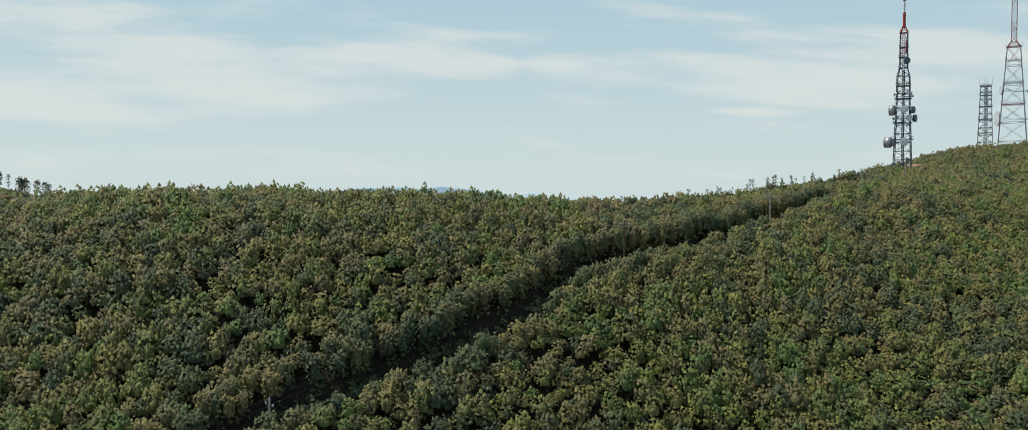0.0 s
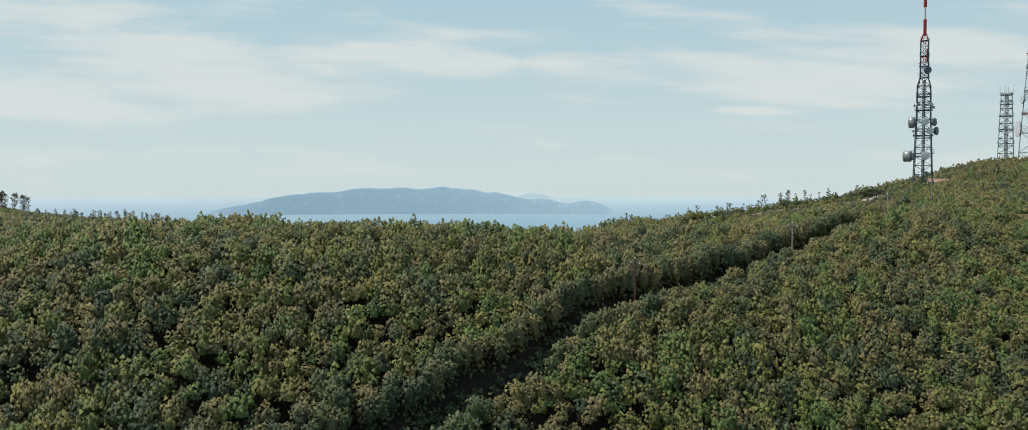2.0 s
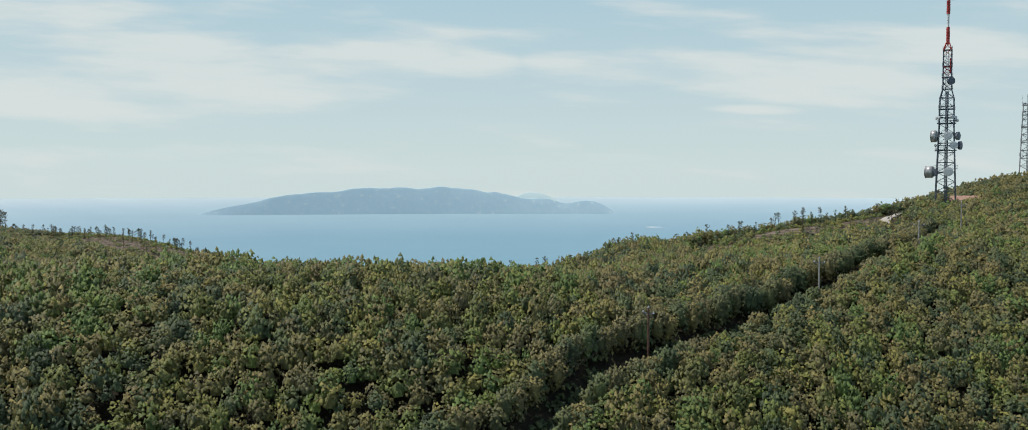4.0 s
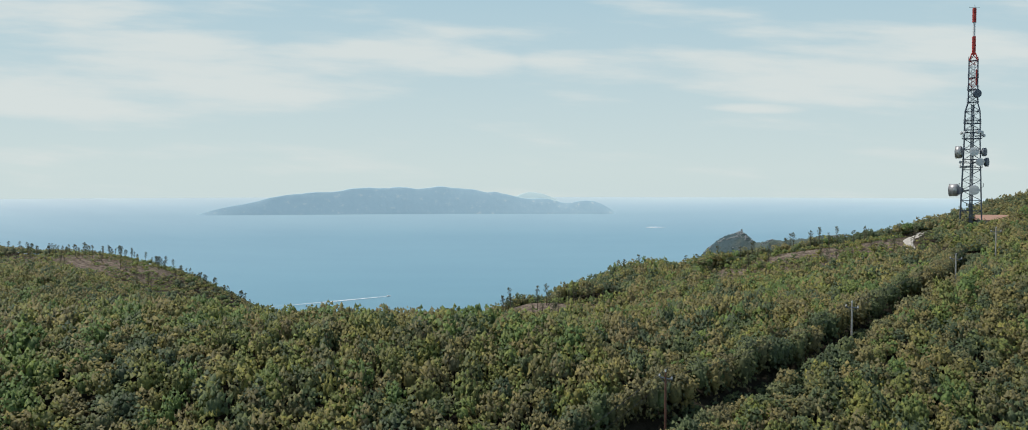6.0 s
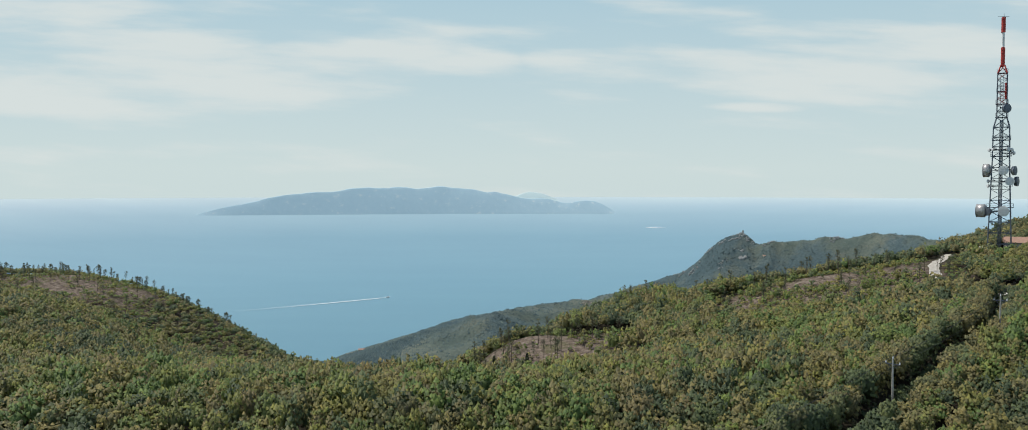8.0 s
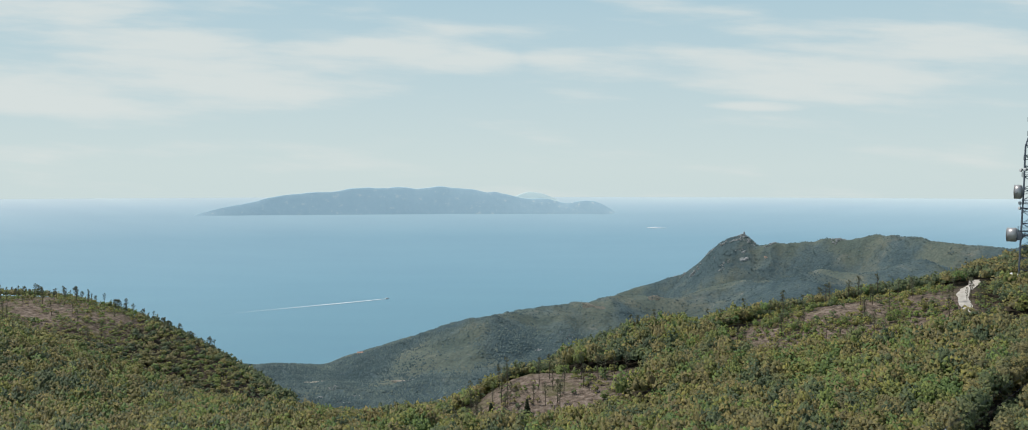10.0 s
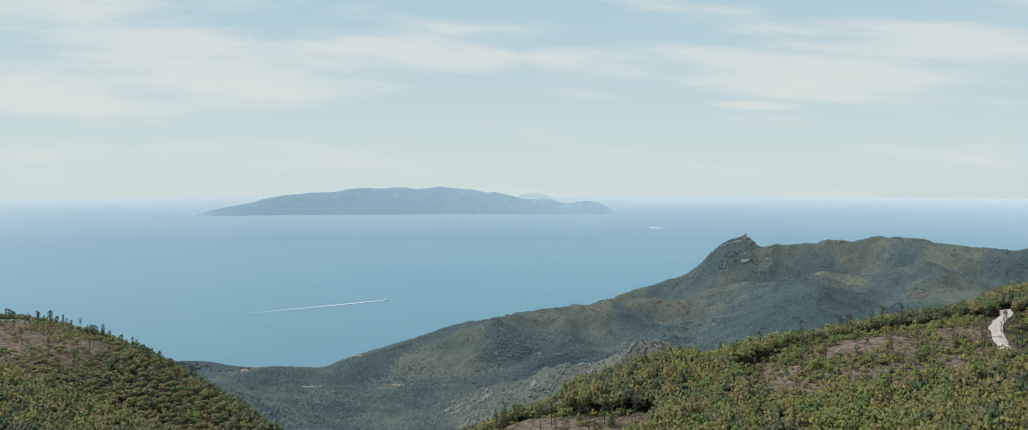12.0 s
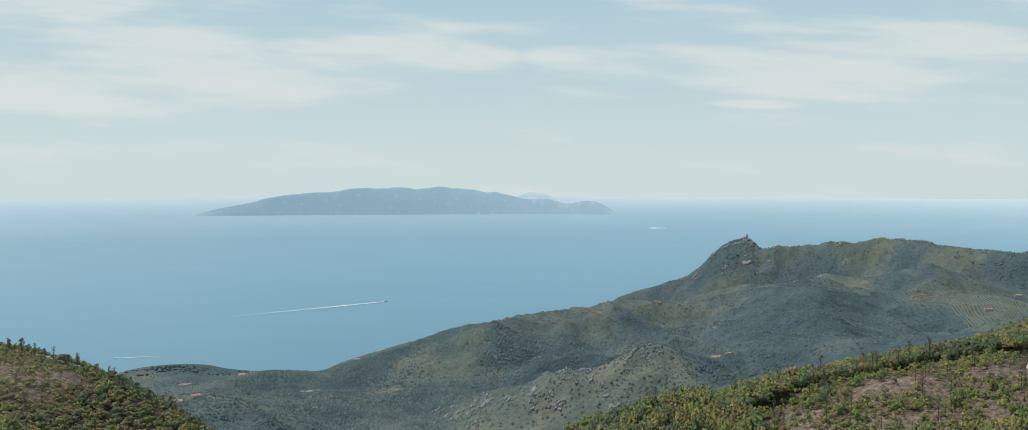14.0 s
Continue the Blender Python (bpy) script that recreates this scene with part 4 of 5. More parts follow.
def main_mast():
    at, turn = TOWER_AT, -0.515
    z0 = one_height(*at) - 0.3
    mast = lattice_mast("radio_mast", at, [
        (z0, 5.6, 374.4, 3.9, 9, (STEEL,)),
        (374.4, 4.0, 382.1, 3.7, 3, (STEEL,)),
        (382.1, 3.7, 384.7, 2.3, 1, (STEEL,)),
        (384.7, 2.3, 396.3, 2.2, 7, (STEEL, STEEL, RED, RED, WHITE, WHITE, RED)),
        (396.3, 2.2, 398.4, 0.9, 1, (RED,))], turn, 0.15, 0.085, "tall grey steel lattice radio mast with red and white top")
    for z, w in ((360.9, 6.1), (366.4, 5.4), (374.5, 4.9), (378.7, 4.3), (384.7, 2.9), (388.2, 2.9), (391.5, 2.6), (396.3, 2.5)):
        platform(mast, at, z, w, turn, STEEL)
    base = mast.location.z
    for lo, hi, mat, r in ((398.0, 403.1, RED, 0.52), (403.1, 407.0, WHITE, 0.34), (407.0, 411.0, RED, 0.55)):
        bm = bmesh.new()
        h = hi - lo
        for k in range(6):
            bmesh.ops.create_cone(bm, cap_ends=True, segments=8, radius1=r, radius2=r * 0.94, depth=h / 6 * 0.93, matrix=Matrix.Translation((0, 0, lo + h * (k + 0.5) / 6 - base)))
        strut(bm, (0, 0, lo - base), (0, 0, hi - base), r * 0.6, 8)
        part("antenna_column", bm, mat, mast, "red antenna column" if mat is RED else "white antenna column")
    bm = bmesh.new()
    strut(bm, (-1.5, 0, 411.2 - base), (1.6, 0.2, 411.2 - base), 0.05)
    strut(bm, (0.1, 0, 411 - base), (0.1, 0, 412 - base), 0.05)
    part("top_bar", bm, STEEL, mast)
    bm = bmesh.new()
    block(bm, 0.30, -1.30, 391.6 - base, 0.5, 0.4, 4.2)
    part("panel_antenna", bm, RED, mast, "red panel antenna")
    # ladder and cable duct up the middle
    bm = bmesh.new()
    for dx in (-0.35, 0.35):
        strut(bm, (dx, 0.2, 0), (dx, 0.2, 396 - base), 0.05)
    for k in range(110):
        strut(bm, (-0.35, 0.2, 0.4 + k * 0.41), (0.35, 0.2, 0.4 + k * 0.41), 0.025)
    part("ladder", bm, STEEL, mast)
    bm = bmesh.new()
    for dx in (-0.5, -0.25, 0.0, 0.25):
        strut(bm, (dx, -0.3, 0), (dx, -0.3, 384 - base), 0.09, 6)
    part("cable_duct", bm, STEEL, mast, "bundle of dark feeder cables")
    x, y = at
    pale, dull, dark = (DRUM, RADOME), (DRUM, DRUM), (STEEL, STEEL)
    big = "large pale drum dish on the grey mast"
    across, out = Vector((math.cos(turn), math.sin(turn), 0)), Vector((math.sin(turn), -math.cos(turn), 0))

    def hung(a, b, z, r, aim, deep, mats, text):
        """A dish hung a metres along the mast's face and b metres out from its middle."""
        dish(Vector((x, y, z)) + across * a + out * b, r, across * aim[0] + out * aim[1], at, deep, mats, text)
    hung(-2.7, 0.8, 370.7, 1.75, (-1, -0.15), 1.3, dull, big)
    hung(0.6, 2.7, 370.7, 1.2, (0, 1), 0.5, pale, "round white dish facing out from the mast")
    hung(2.8, 1.0, 370.6, 1.2, (1, 0.4), 0.6, (DRUM, STEEL), "grey dish set sideways on the mast")
    hung(2.1, 2.6, 367.8, 1.08, (0.05, 1), 0.4, pale, "round white dish facing out from the mast")
    hung(3.4, 0.6, 367.8, 1.25, (1, 0.3), 0.6, dark, "dark grey dish set sideways on the mast")
    hung(-3.5, 1.0, 360.0, 1.75, (-1, -0.2), 1.9, dull, big)
    hung(-2.7, 2.0, 359.8, 1.05, (-0.6, 0.8), 0.5, dark, "dark grey dish low on the mast")
    hung(0.8, 3.3, 360.0, 1.32, (0, 1), 0.4, pale, "round white dish low on the mast")
    hung(0.9, 1.6, 386.9, 1.12, (0.6, 0.8), 0.6, dark, "grey dish high on the mast")
    for a, b, z, r in ((-2.6, 0.8, 376.1, 0.45), (-1.8, 1.9, 376.2, 0.4), (1.5, 2.2, 376.2, 0.6), (2.3, 1.5, 376.0, 0.55), (2.8, 0.9, 375.2, 0.45), (-2.7, 1.2, 367.9, 0.42), (-2.7, 1.2, 366.6, 0.42)):
        hung(a, b, z, r, (a, 1.6), 0.3, pale, "small pale dish on the grey mast")
    # dishes standing on the ground at the foot, tilted up to the sky
    for a, b, r, tilt, text in ((-4.6, 3.0, 1.15, 0.7, "white dish tilted to the sky at the mast's foot"), (-3.2, 3.6, 0.7, 0.5, "small white dish standing at the mast's foot")):
        spot = Vector((x, y, 0)) + across * a + out * b
        spot.z = one_height(spot.x, spot.y) + 1.7
        aim = (across * -0.8 + out * 0.5 + Vector((0, 0, tilt))).normalized()
        low = dish(spot, r, aim, (spot.x - aim.x * 0.6, spot.y - aim.y * 0.6), 0.08, (WHITE, RADOME), text)
        bm = bmesh.new()
        inv = low.matrix_world.inverted()
        strut(bm, inv @ spot, inv @ (spot - Vector((0, 0, 1.9))), 0.09, 8)
        part("stand", bm, STEEL, low)


main_mast()


def far_masts():
    at = (189.0, 341.0)
    z0 = one_height(*at) - 0.3
    m2 = lattice_mast("radio_mast", at, [(z0, 5.9, 386.2, 3.6, 11, (STEEL_PALE,))], -0.515, 0.14, 0.09, "short pale steel lattice mast among the trees")
    for z in (367.0, 372.5, 377.5, 382.0, 385.6):
        platform(m2, at, z, 4.1 + (386 - z) * 0.08, -0.515, STEEL_PALE)
    bm = bmesh.new()
    for dx, dy in ((-1.8, -1.8), (1.8, -1.5), (0.2, 0.4), (1.7, 1.8), (-1.6, 1.7)):
        strut(bm, (dx, dy, 386.0 - m2.location.z), (dx, dy, 389.3 - m2.location.z), 0.05)
    for dx in (-0.5, -0.1, 0.3, 0.7):
        strut(bm, (dx, 0, 0), (dx, 0, 386 - m2.location.z), 0.12)
    part("whip_antennas", bm, STEEL_PALE, m2)
    at = (203.5, 347.0)
    z0 = one_height(*at) - 0.3
    m3 = lattice_mast("radio_mast", at, [
        (z0, 11.2, 402.5, 4.7, 6, (STEEL_PALE, STEEL_PALE, RED_FADED)),
        (402.5, 4.7, 404.6, 1.9, 1, (RED_FADED,)),
        (404.6, 1.9, 443.0, 1.7, 15, (RED_FADED, RED_FADED, RED_FADED, WHITE, WHITE, WHITE))], -0.53, 0.15, 0.085, "tall wide-footed lattice mast, faded red and white")
    for z, w in ((402.5, 5.8), (397.0, 5.9), (388.0, 7.2), (379.0, 8.6)):
        platform(m3, at, z, w, -0.53, RED_FADED if z in (402.5, 379.0) else STEEL_PALE)
    x, y = at
    dish((x - 7.6, y - 2.4, 373.0), 3.1, (-0.99, 0.22, 0), at, 0.35, (DRUM, RADOME), "very large pale dish on the wide mast", 0.3)
    dish((x - 5.6, y - 1.8, 384.7), 1.9, (-0.99, 0.22, 0), at, 0.5, (DRUM, RADOME), "pale dish on the wide mast")
    dish((x + 4.6, y - 2.6, 384.3), 0.9, (0.5, -0.9, 0), at, 0.4, (DRUM, DRUM), "small dish on the wide mast")
    dish((x + 6.6, y - 3.0, 373.0), 0.9, (0.5, -0.9, 0), at, 0.4, (DRUM, DRUM), "small dish on the wide mast")


far_masts()


# ---- slender trees left standing in the clearings ----
def slender_templates():
    """Thin trees: a bare swaying trunk, ascending twigs, and a narrow crown of sparse leaf tufts; the last two are fuller."""
    made = []
    rng = np.random.default_rng(21)
    for k in range(8):
        full = k > 5
        bm = bmesh.new()
        sway = rng.uniform(-0.07, 0.07, 2)

        def stem(t):
            return Vector((sway[0] * t * t + 0.012 * math.sin(5 * t + k), sway[1] * t * t, t))
        stops = [i / 6 for i in range(7)]
        for i, (a, b) in enumerate(zip(stops, stops[1:])):
            strut(bm, stem(a), stem(b), 0.017 - 0.0022 * i, 6)
        tips, twigs = [], 9 + k % 3 + (7 if full else 0)
        start = (0.36, 0.5, 0.42)[k % 3] if not full else 0.3
        for i in range(twigs):
            t = start + (0.97 - start) * i / (twigs - 1)
            ang = 2.4 * i + k
            reach = float(rng.uniform(0.6, 1.15)) * (0.17 if full else 0.10) * math.sin(math.pi * (0.22 + 0.7 * (t - start) / (1 - start)))
            a, b = stem(t), stem(t) + Vector((math.cos(ang), math.sin(ang), 0.85)) * reach
            strut(bm, a, b, 0.005, 4)
            tips.append(np.array(b))
        trunk = bpy.data.meshes.new("trunk")
        bm.to_mesh(trunk)
        bm.free()
        trunk.materials.append(BARK)
        tips.append(np.array(stem(0.99)))
        vs, fs, base = [], [], 0
        for tip in tips:
            tv, tf = crown_template(rng, 7 if full else 4, 26 if full else 20, 0.26, 0.36, -0.6, 1.0, 0.0)
            grow = rng.uniform(0.042, 0.075) * (1.35 if full else 1.0)
            vs.append((tv - [0, 0, 0.4]) * grow * [1, 1, 1.25] + tip)
            fs.append(tf + base)
            base += len(tv)
        crown = bpy.data.meshes.new("crown")
        crown.from_pydata([tuple(map(float, v)) for v in np.concatenate(vs)], [], [tuple(map(int, f)) for f in np.concatenate(fs)])
        crown.materials.append(SPARSE_LEAVES)
        made.append((trunk, crown))
    return made


def slender_trees():
    kinds = slender_templates()
    rng = np.random.default_rng(33)
    spots = []
    for count, x0, x1, y0, y1, h0, h1 in ((30, -9, 24, 229, 254, 3.4, 5.6), (7, -14, 6, 224, 236, 3.0, 4.6), (40, 50, 108, 250, 288, 3.0, 5.4), (7, 66, 118, 283, 297, 5.2, 7.0),
                                          (34, -166, -108, 298, 338, 3.2, 5.0), (8, 26, 60, 276, 288, 4.4, 6.4), (6, 103, 110, 262, 276, 4.5, 6.0)):
        for _ in range(count):
            spots.append((rng.uniform(x0, x1), rng.uniform(y0, y1), rng.uniform(h0, h1), int(rng.integers(0, 6))))
    # the fuller trees along the top of the western knoll
    crest = [(-212, 338), (-180, 341), (-152, 335), (-131, 340), (-108, 334), (-86, 329)]
    for n in range(76):
        a = max(0.0, (n - 12) / 64) * (len(crest) - 1.001)
        (ax, ay), (bx, by) = crest[int(a)], crest[int(a) + 1]
        f = a - int(a)
        tall = rng.uniform(6.0, 8.2) if n < 22 else rng.uniform(2.4, 4.3)
        spots.append((ax + (bx - ax) * f + (rng.uniform(-2, 24) if n < 12 else rng.uniform(-3, 3)), ay + (by - ay) * f + rng.uniform(-5, 4), tall, int(rng.integers(4, 8))))
    for n, (x, y, h, k) in enumerate(spots):
        trunk, crown = kinds[k]
        tree = new("slender_tree")
        tree.matrix_world = pose(x, y, one_height(x, y) - 0.1, 0, 0, (n * 101) % 360) @ Matrix.Diagonal((h * 0.95, h * 0.95, h, 1))
        for nm, me in (("trunk", trunk), ("crown", crown)):
            new(nm, me).parent = tree
        tagged(tree, "leafy thin-trunked tree on the knoll's skyline" if k > 5 else "thin tree with bare trunk on the dry clearing" if h < 5.5 else "tall thin tree with bare trunk standing over the scrub",
               "tree", "slender trees in the clearings")


def conifer_mesh(rng):
    """A small dark conifer: drooping boughs in whorls, shorter towards the top."""
    vs, fs = [], []
    for ring in range(9):
        z, reach = 0.10 + 0.098 * ring, 0.30 * (1 - ring / 9.6)
        for i in range(9):
            a = 2 * math.pi * i / 9 + ring * 0.9 + float(rng.uniform(-0.2, 0.2))
            out = np.array((math.cos(a), math.sin(a), 0.0)) * reach * float(rng.uniform(0.75, 1.15))
            side = np.array((-math.sin(a), math.cos(a), 0.0)) * (0.05 + 0.16 * reach)
            root = np.array((0, 0, z + 0.06))
            o = len(vs)
            vs += [root, root + out * 0.6 + side + [0, 0, 0.01], root + out - [0, 0, 0.06], root + out * 0.6 - side + [0, 0, 0.01], root + out * 0.55 - [0, 0, 0.09]]
            fs += [(o, o + 1, o + 2), (o, o + 2, o + 3), (o, o + 4, o + 1), (o + 1, o + 4, o + 2), (o + 2, o + 4, o + 3), (o + 3, o + 4, o)]
    o = len(vs)
    vs += [np.array(p) for p in ((0.03, 0, 0.93), (-0.02, 0.03, 0.93), (-0.02, -0.03, 0.93), (0, 0, 1.04))]
    fs += [(o, o + 1, o + 3), (o + 1, o + 2, o + 3), (o + 2, o, o + 3)]
    return vs, fs


def conifers():
    rng = np.random.default_rng(5)
    for x, y, h in ((-3.6, 226.0, 4.4), (3.0, 227.5, 4.0)):
        tree = new("conifer")
        tree.matrix_world = pose(x, y, one_height(x, y) - 0.1) @ Matrix.Diagonal((h, h, h, 1))
        mesh_object("boughs", *conifer_mesh(rng), PINE, tree)
        bm = bmesh.new()
        strut(bm, (0, 0, 0), (0, 0, 0.9), 0.018, 7)
        part("trunk", bm, BARK, tree)
        tagged(tree, "small dark green conifer at the clearing's edge", "conifer", "conifers by the clearing")


conifers()
slender_trees()


# ---- gravel road ----
def ribbon(name, line, width, lift_by, mat, wobble, cuts=5):
    pts = []
    for (ax, ay), (bx, by) in zip(line, line[1:]):
        n = max(2, round(math.hypot(bx - ax, by - ay) / 2.0))
        pts += [(ax + (bx - ax) * i / n, ay + (by - ay) * i / n) for i in range(n)]
    pts.append(line[-1])
    verts, faces = [], []
    for i, (x, y) in enumerate(pts):
        a, b = pts[max(0, i - 1)], pts[min(len(pts) - 1, i + 1)]
        d = Vector((b[0] - a[0], b[1] - a[1])).normalized()
        w = width * (1 + wobble * math.sin(i * 1.7) + wobble * 0.6 * math.sin(i * 3.1))
        for k in range(cuts):
            o = (k / (cuts - 1) - 0.5) * w
            px, py = x - d.y * o, y + d.x * o
            verts.append((px, py, one_height(px, py) + lift_by * (1 - 0.5 * abs(2 * k / (cuts - 1) - 1))))
    for i in range(len(pts) - 1):
        for k in range(cuts - 1):
            o = i * cuts + k
            faces.append((o, o + 1, o + cuts + 1, o + cuts))
    return mesh_object(name, verts, faces, mat, smooth=True)


tagged(ribbon("road", ROAD, 2.5, 0.22, GRAVEL, 0.14), "narrow white gravel road between the shrubs", "road", kind="structure")


# ---- power line ----
POLES = [(-58, 72, 312.0), (-31.5, 105.2, 317.7), (18.2, 144, 338.9), (51.7, 172.4, 343.3), (80.3, 197, 348.6), (104, 226, 352.0)]


def power_pole(x, y, top, turn, rusty):
    thing = new("power_pole")
    foot = one_height(x, y)
    thing.matrix_world = pose(x, y, foot, 0, 0, math.degrees(turn))
    h = top - foot
    bm = bmesh.new()
    bmesh.ops.create_cone(bm, cap_ends=True, segments=10, radius1=0.17, radius2=0.11, depth=h, matrix=Matrix.Translation((0, 0, h / 2)))
    part("pole", bm, RUST if rusty else CONCRETE, thing)
    bm = bmesh.new()
    block(bm, 0, 0, h - 0.75, 2.1, 0.11, 0.13)
    strut(bm, (-0.75, 0, h - 0.8), (0, 0, h - 1.5), 0.03)
    strut(bm, (0.75, 0, h - 0.8), (0, 0, h - 1.5), 0.03)
    arm = part("crossarm", bm, STEEL, thing)
    hooks = []
    for dx, dz in ((-0.95, h - 0.68), (0.95, h - 0.68), (0.0, h)):
        bm = bmesh.new()
        for k in range(3):
            bmesh.ops.create_cone(bm, cap_ends=True, segments=8, radius1=0.11, radius2=0.05, depth=0.09, matrix=Matrix.Translation((dx, 0, dz + 0.06 + 0.1 * k)))
        part("insulator", bm, RADOME, arm if dx else thing)
        hooks.append(thing.matrix_world @ Vector((dx, 0, dz + 0.32)))
    tagged(thing, "rusty brown steel power pole with crossarm beside the trail" if rusty else "grey concrete power pole with crossarm beside the trail", "power pole", "poles along the trail")
    return hooks


def power_line():
    ends = []
    for i, (x, y, top) in enumerate(POLES):
        a, b = POLES[max(0, i - 1)], POLES[min(len(POLES) - 1, i + 1)]
        ends.append(power_pole(x, y, top, math.atan2(b[1] - a[1], b[0] - a[0]) + math.pi / 2, i == 2))
    for a, b in zip(ends, ends[1:]):
        for p, q in zip(a, b):
            bm = bmesh.new()
            span = (q - p).length
            pts = [p.lerp(q, t / 12) - Vector((0, 0, 4 * 0.018 * span * (t / 12) * (1 - t / 12))) for t in range(13)]
            tube(bm, pts, 0.018)
            tagged(part("power_cable", bm, WIRE), "thin dark power cable sagging between poles", "cable", "cables along the trail")


power_line()


# ---- buildings ----
def house(x, y, w, d, h, turn, label, windows=2, sink=0.6, roof=None):
    """A small plastered house with a tiled gable roof."""
    thing = new("house")
    z = min(one_height(x + a, y + b) for a in (-w / 2, w / 2) for b in (-d / 2, d / 2))
    thing.matrix_world = pose(x, y, z, 0, 0, turn)
    bm = bmesh.new()
    block(bm, 0, 0, (h - sink) / 2, w, d, h + sink)
    part("wall", bm, PLASTER, thing)
    bm = bmesh.new()
    e, r = 0.5, d * 0.24
    v = [bm.verts.new(p) for p in ((-w / 2 - e, -d / 2 - e, h - 0.1), (w / 2 + e, -d / 2 - e, h - 0.1), (w / 2 + e, d / 2 + e, h - 0.1), (-w / 2 - e, d / 2 + e, h - 0.1),
                                   (-w / 2 - e, 0, h + r), (w / 2 + e, 0, h + r))]
    for f in ((0, 1, 5, 4), (2, 3, 4, 5), (0, 4, 3), (1, 2, 5), (3, 2, 1, 0)):
        bm.faces.new([v[i] for i in f])
    part("roof", bm, roof or TERRACOTTA, thing)
    for i in range(windows):
        bm = bmesh.new()
        block(bm, -w / 2 + w * (i + 0.5) / windows, -d / 2 - 0.02, h * 0.55, 1.0, 0.12, 1.3)
        pane = part("window", bm, GLASS_DARK, thing)
        bm = bmesh.new()
        block(bm, -w / 2 + w * (i + 0.5) / windows, -d / 2 - 0.08, h * 0.55 - 0.72, 1.3, 0.28, 0.12)
        part("sill", bm, STONE, pane)
    tagged(thing, label, "house")


house(137.2, 286.5, 7.5, 5.5, 2.6, -22, "low service hut with orange tiled roof beside the mast", 1)
for x, y, w, d, h, turn, text in (
        (308, 1380, 16, 8, 5, 12, "white farmhouse with orange roof among the wooded slopes"), (328, 1374, 12, 7, 4, 10, "low farm building with orange roof on the wooded slope"),
        (-517, 1706, 12, 8, 5, -10, "pale coastal villa with orange roof among trees"), (-500, 1716, 9, 7, 4, 20, "small coastal house with orange roof"),
        (-315, 1798, 12, 8, 5, 5, "pale house on the coastal ridge"), (-430, 1240, 10, 7, 4, 30, "small pale house in the valley"), (-452, 1232, 14, 7, 4, 5, "long pale house in the valley"),
        (672, 2312, 16, 9, 5, 0, "house with orange roof below the headland's summit"), (909, 1717, 14, 6, 4, 0, "white farm shed beside the vineyard"),
        (1064, 1880, 14, 8, 5, 15, "pale farmhouse on the far slope"), (350, 2440, 12, 8, 5, 0, "pale house on the headland's coast")):
    house(x, y, w, d, h, turn, text)


def stone_tower(x, y, w, h, label):
    thing = new("watchtower")
    thing.location = (x, y, one_height(x, y) - 1)
    bm = bmesh.new()
    bmesh.ops.create_cone(bm, cap_ends=True, segments=4, radius1=w * 0.78, radius2=w * 0.68, depth=h + 1, matrix=Matrix.Translation((0, 0, (h + 1) / 2)) @ pose(0, 0, 0, 0, 0, 45))
    part("wall", bm, STONE, thing)
    bm = bmesh.new()
    for a in range(4):
        for k in (-0.35, 0.0, 0.35):
            c, s = math.cos(a * math.pi / 2), math.sin(a * math.pi / 2)
            block(bm, c * w * 0.42 - s * k * w, s * w * 0.42 + c * k * w, h + 1.4, w * 0.16, w * 0.16, 1.1)
    part("battlement", bm, STONE, thing)
    tagged(thing, label, "watchtower")


stone_tower(634, 2400, 4, 7, "old square stone watchtower on the headland's summit")
stone_tower(270, 2508, 6, 12, "ruined stone coastal watchtower on a cliff")


def stone_terraces():
    """Pale dry terraces and the quarried yard on the far slopes, sunk into the ground."""
    rng = np.random.default_rng(51)
    for x, y, w, n, text in ((823, 1810, 50, 5, "pale stone walled yard on the wooded slope"), (-338, 1480, 34, 6, "dry terraced field with pale stone walls"), (-198, 1528, 30, 4, "dry terrace with pale earth banks"),
                             (-590, 1610, 26, 5, "terraced field beside the coastal village"),
                             (170, 1862, 52, 5, "dry tan field on the crest of the slope"), (312, 1940, 34, 4, "dry tan field below the headland")):
        thing = new("terrace")
        thing.location = (x, y, one_height(x, y))
        for k in range(n):
            bm = bmesh.new()
            yy = y - 6 + 4.5 * k
            half = w / 2 * rng.uniform(0.6, 1.0)
            cx = rng.uniform(-0.15, 0.15) * w
            for i in range(10):
                xx = x + cx - half + 2 * half * (i + 0.5) / 10
                block(bm, xx - x, yy - y + rng.uniform(-0.8, 0.8), one_height(xx, yy) - thing.location.z + 0.5, 2 * half / 10 * 1.05, 1.4, 2.2 * rng.uniform(0.6, 1.2))
            part("dry_wall", bm, TAN_STONE, thing)
        tagged(thing, text, "terrace")


stone_terraces()


def vineyard():
    """Rows of vines on the far slope."""
    rows = new("vineyard")
    cx, cy = 925.0, 1712.0
    rows.location = (cx, cy, one_height(cx, cy))
    for k in range(30):
        x = 846 + k * 6.6
        bm = bmesh.new()
        line = [(x + 0.10 * (i - 8) * 6, 1640 + i * 9.4 + 0.10 * (x - 858)) for i in range(17)]
        tube(bm, [Vector((px - cx, py - cy, one_height(px, py) - rows.location.z + 0.8)) for px, py in line], 0.95, 6)
        part("vine_row", bm, VINES, rows)
    tagged(rows, "vineyard of pale green rows on the far slope", "vineyard")


vineyard()


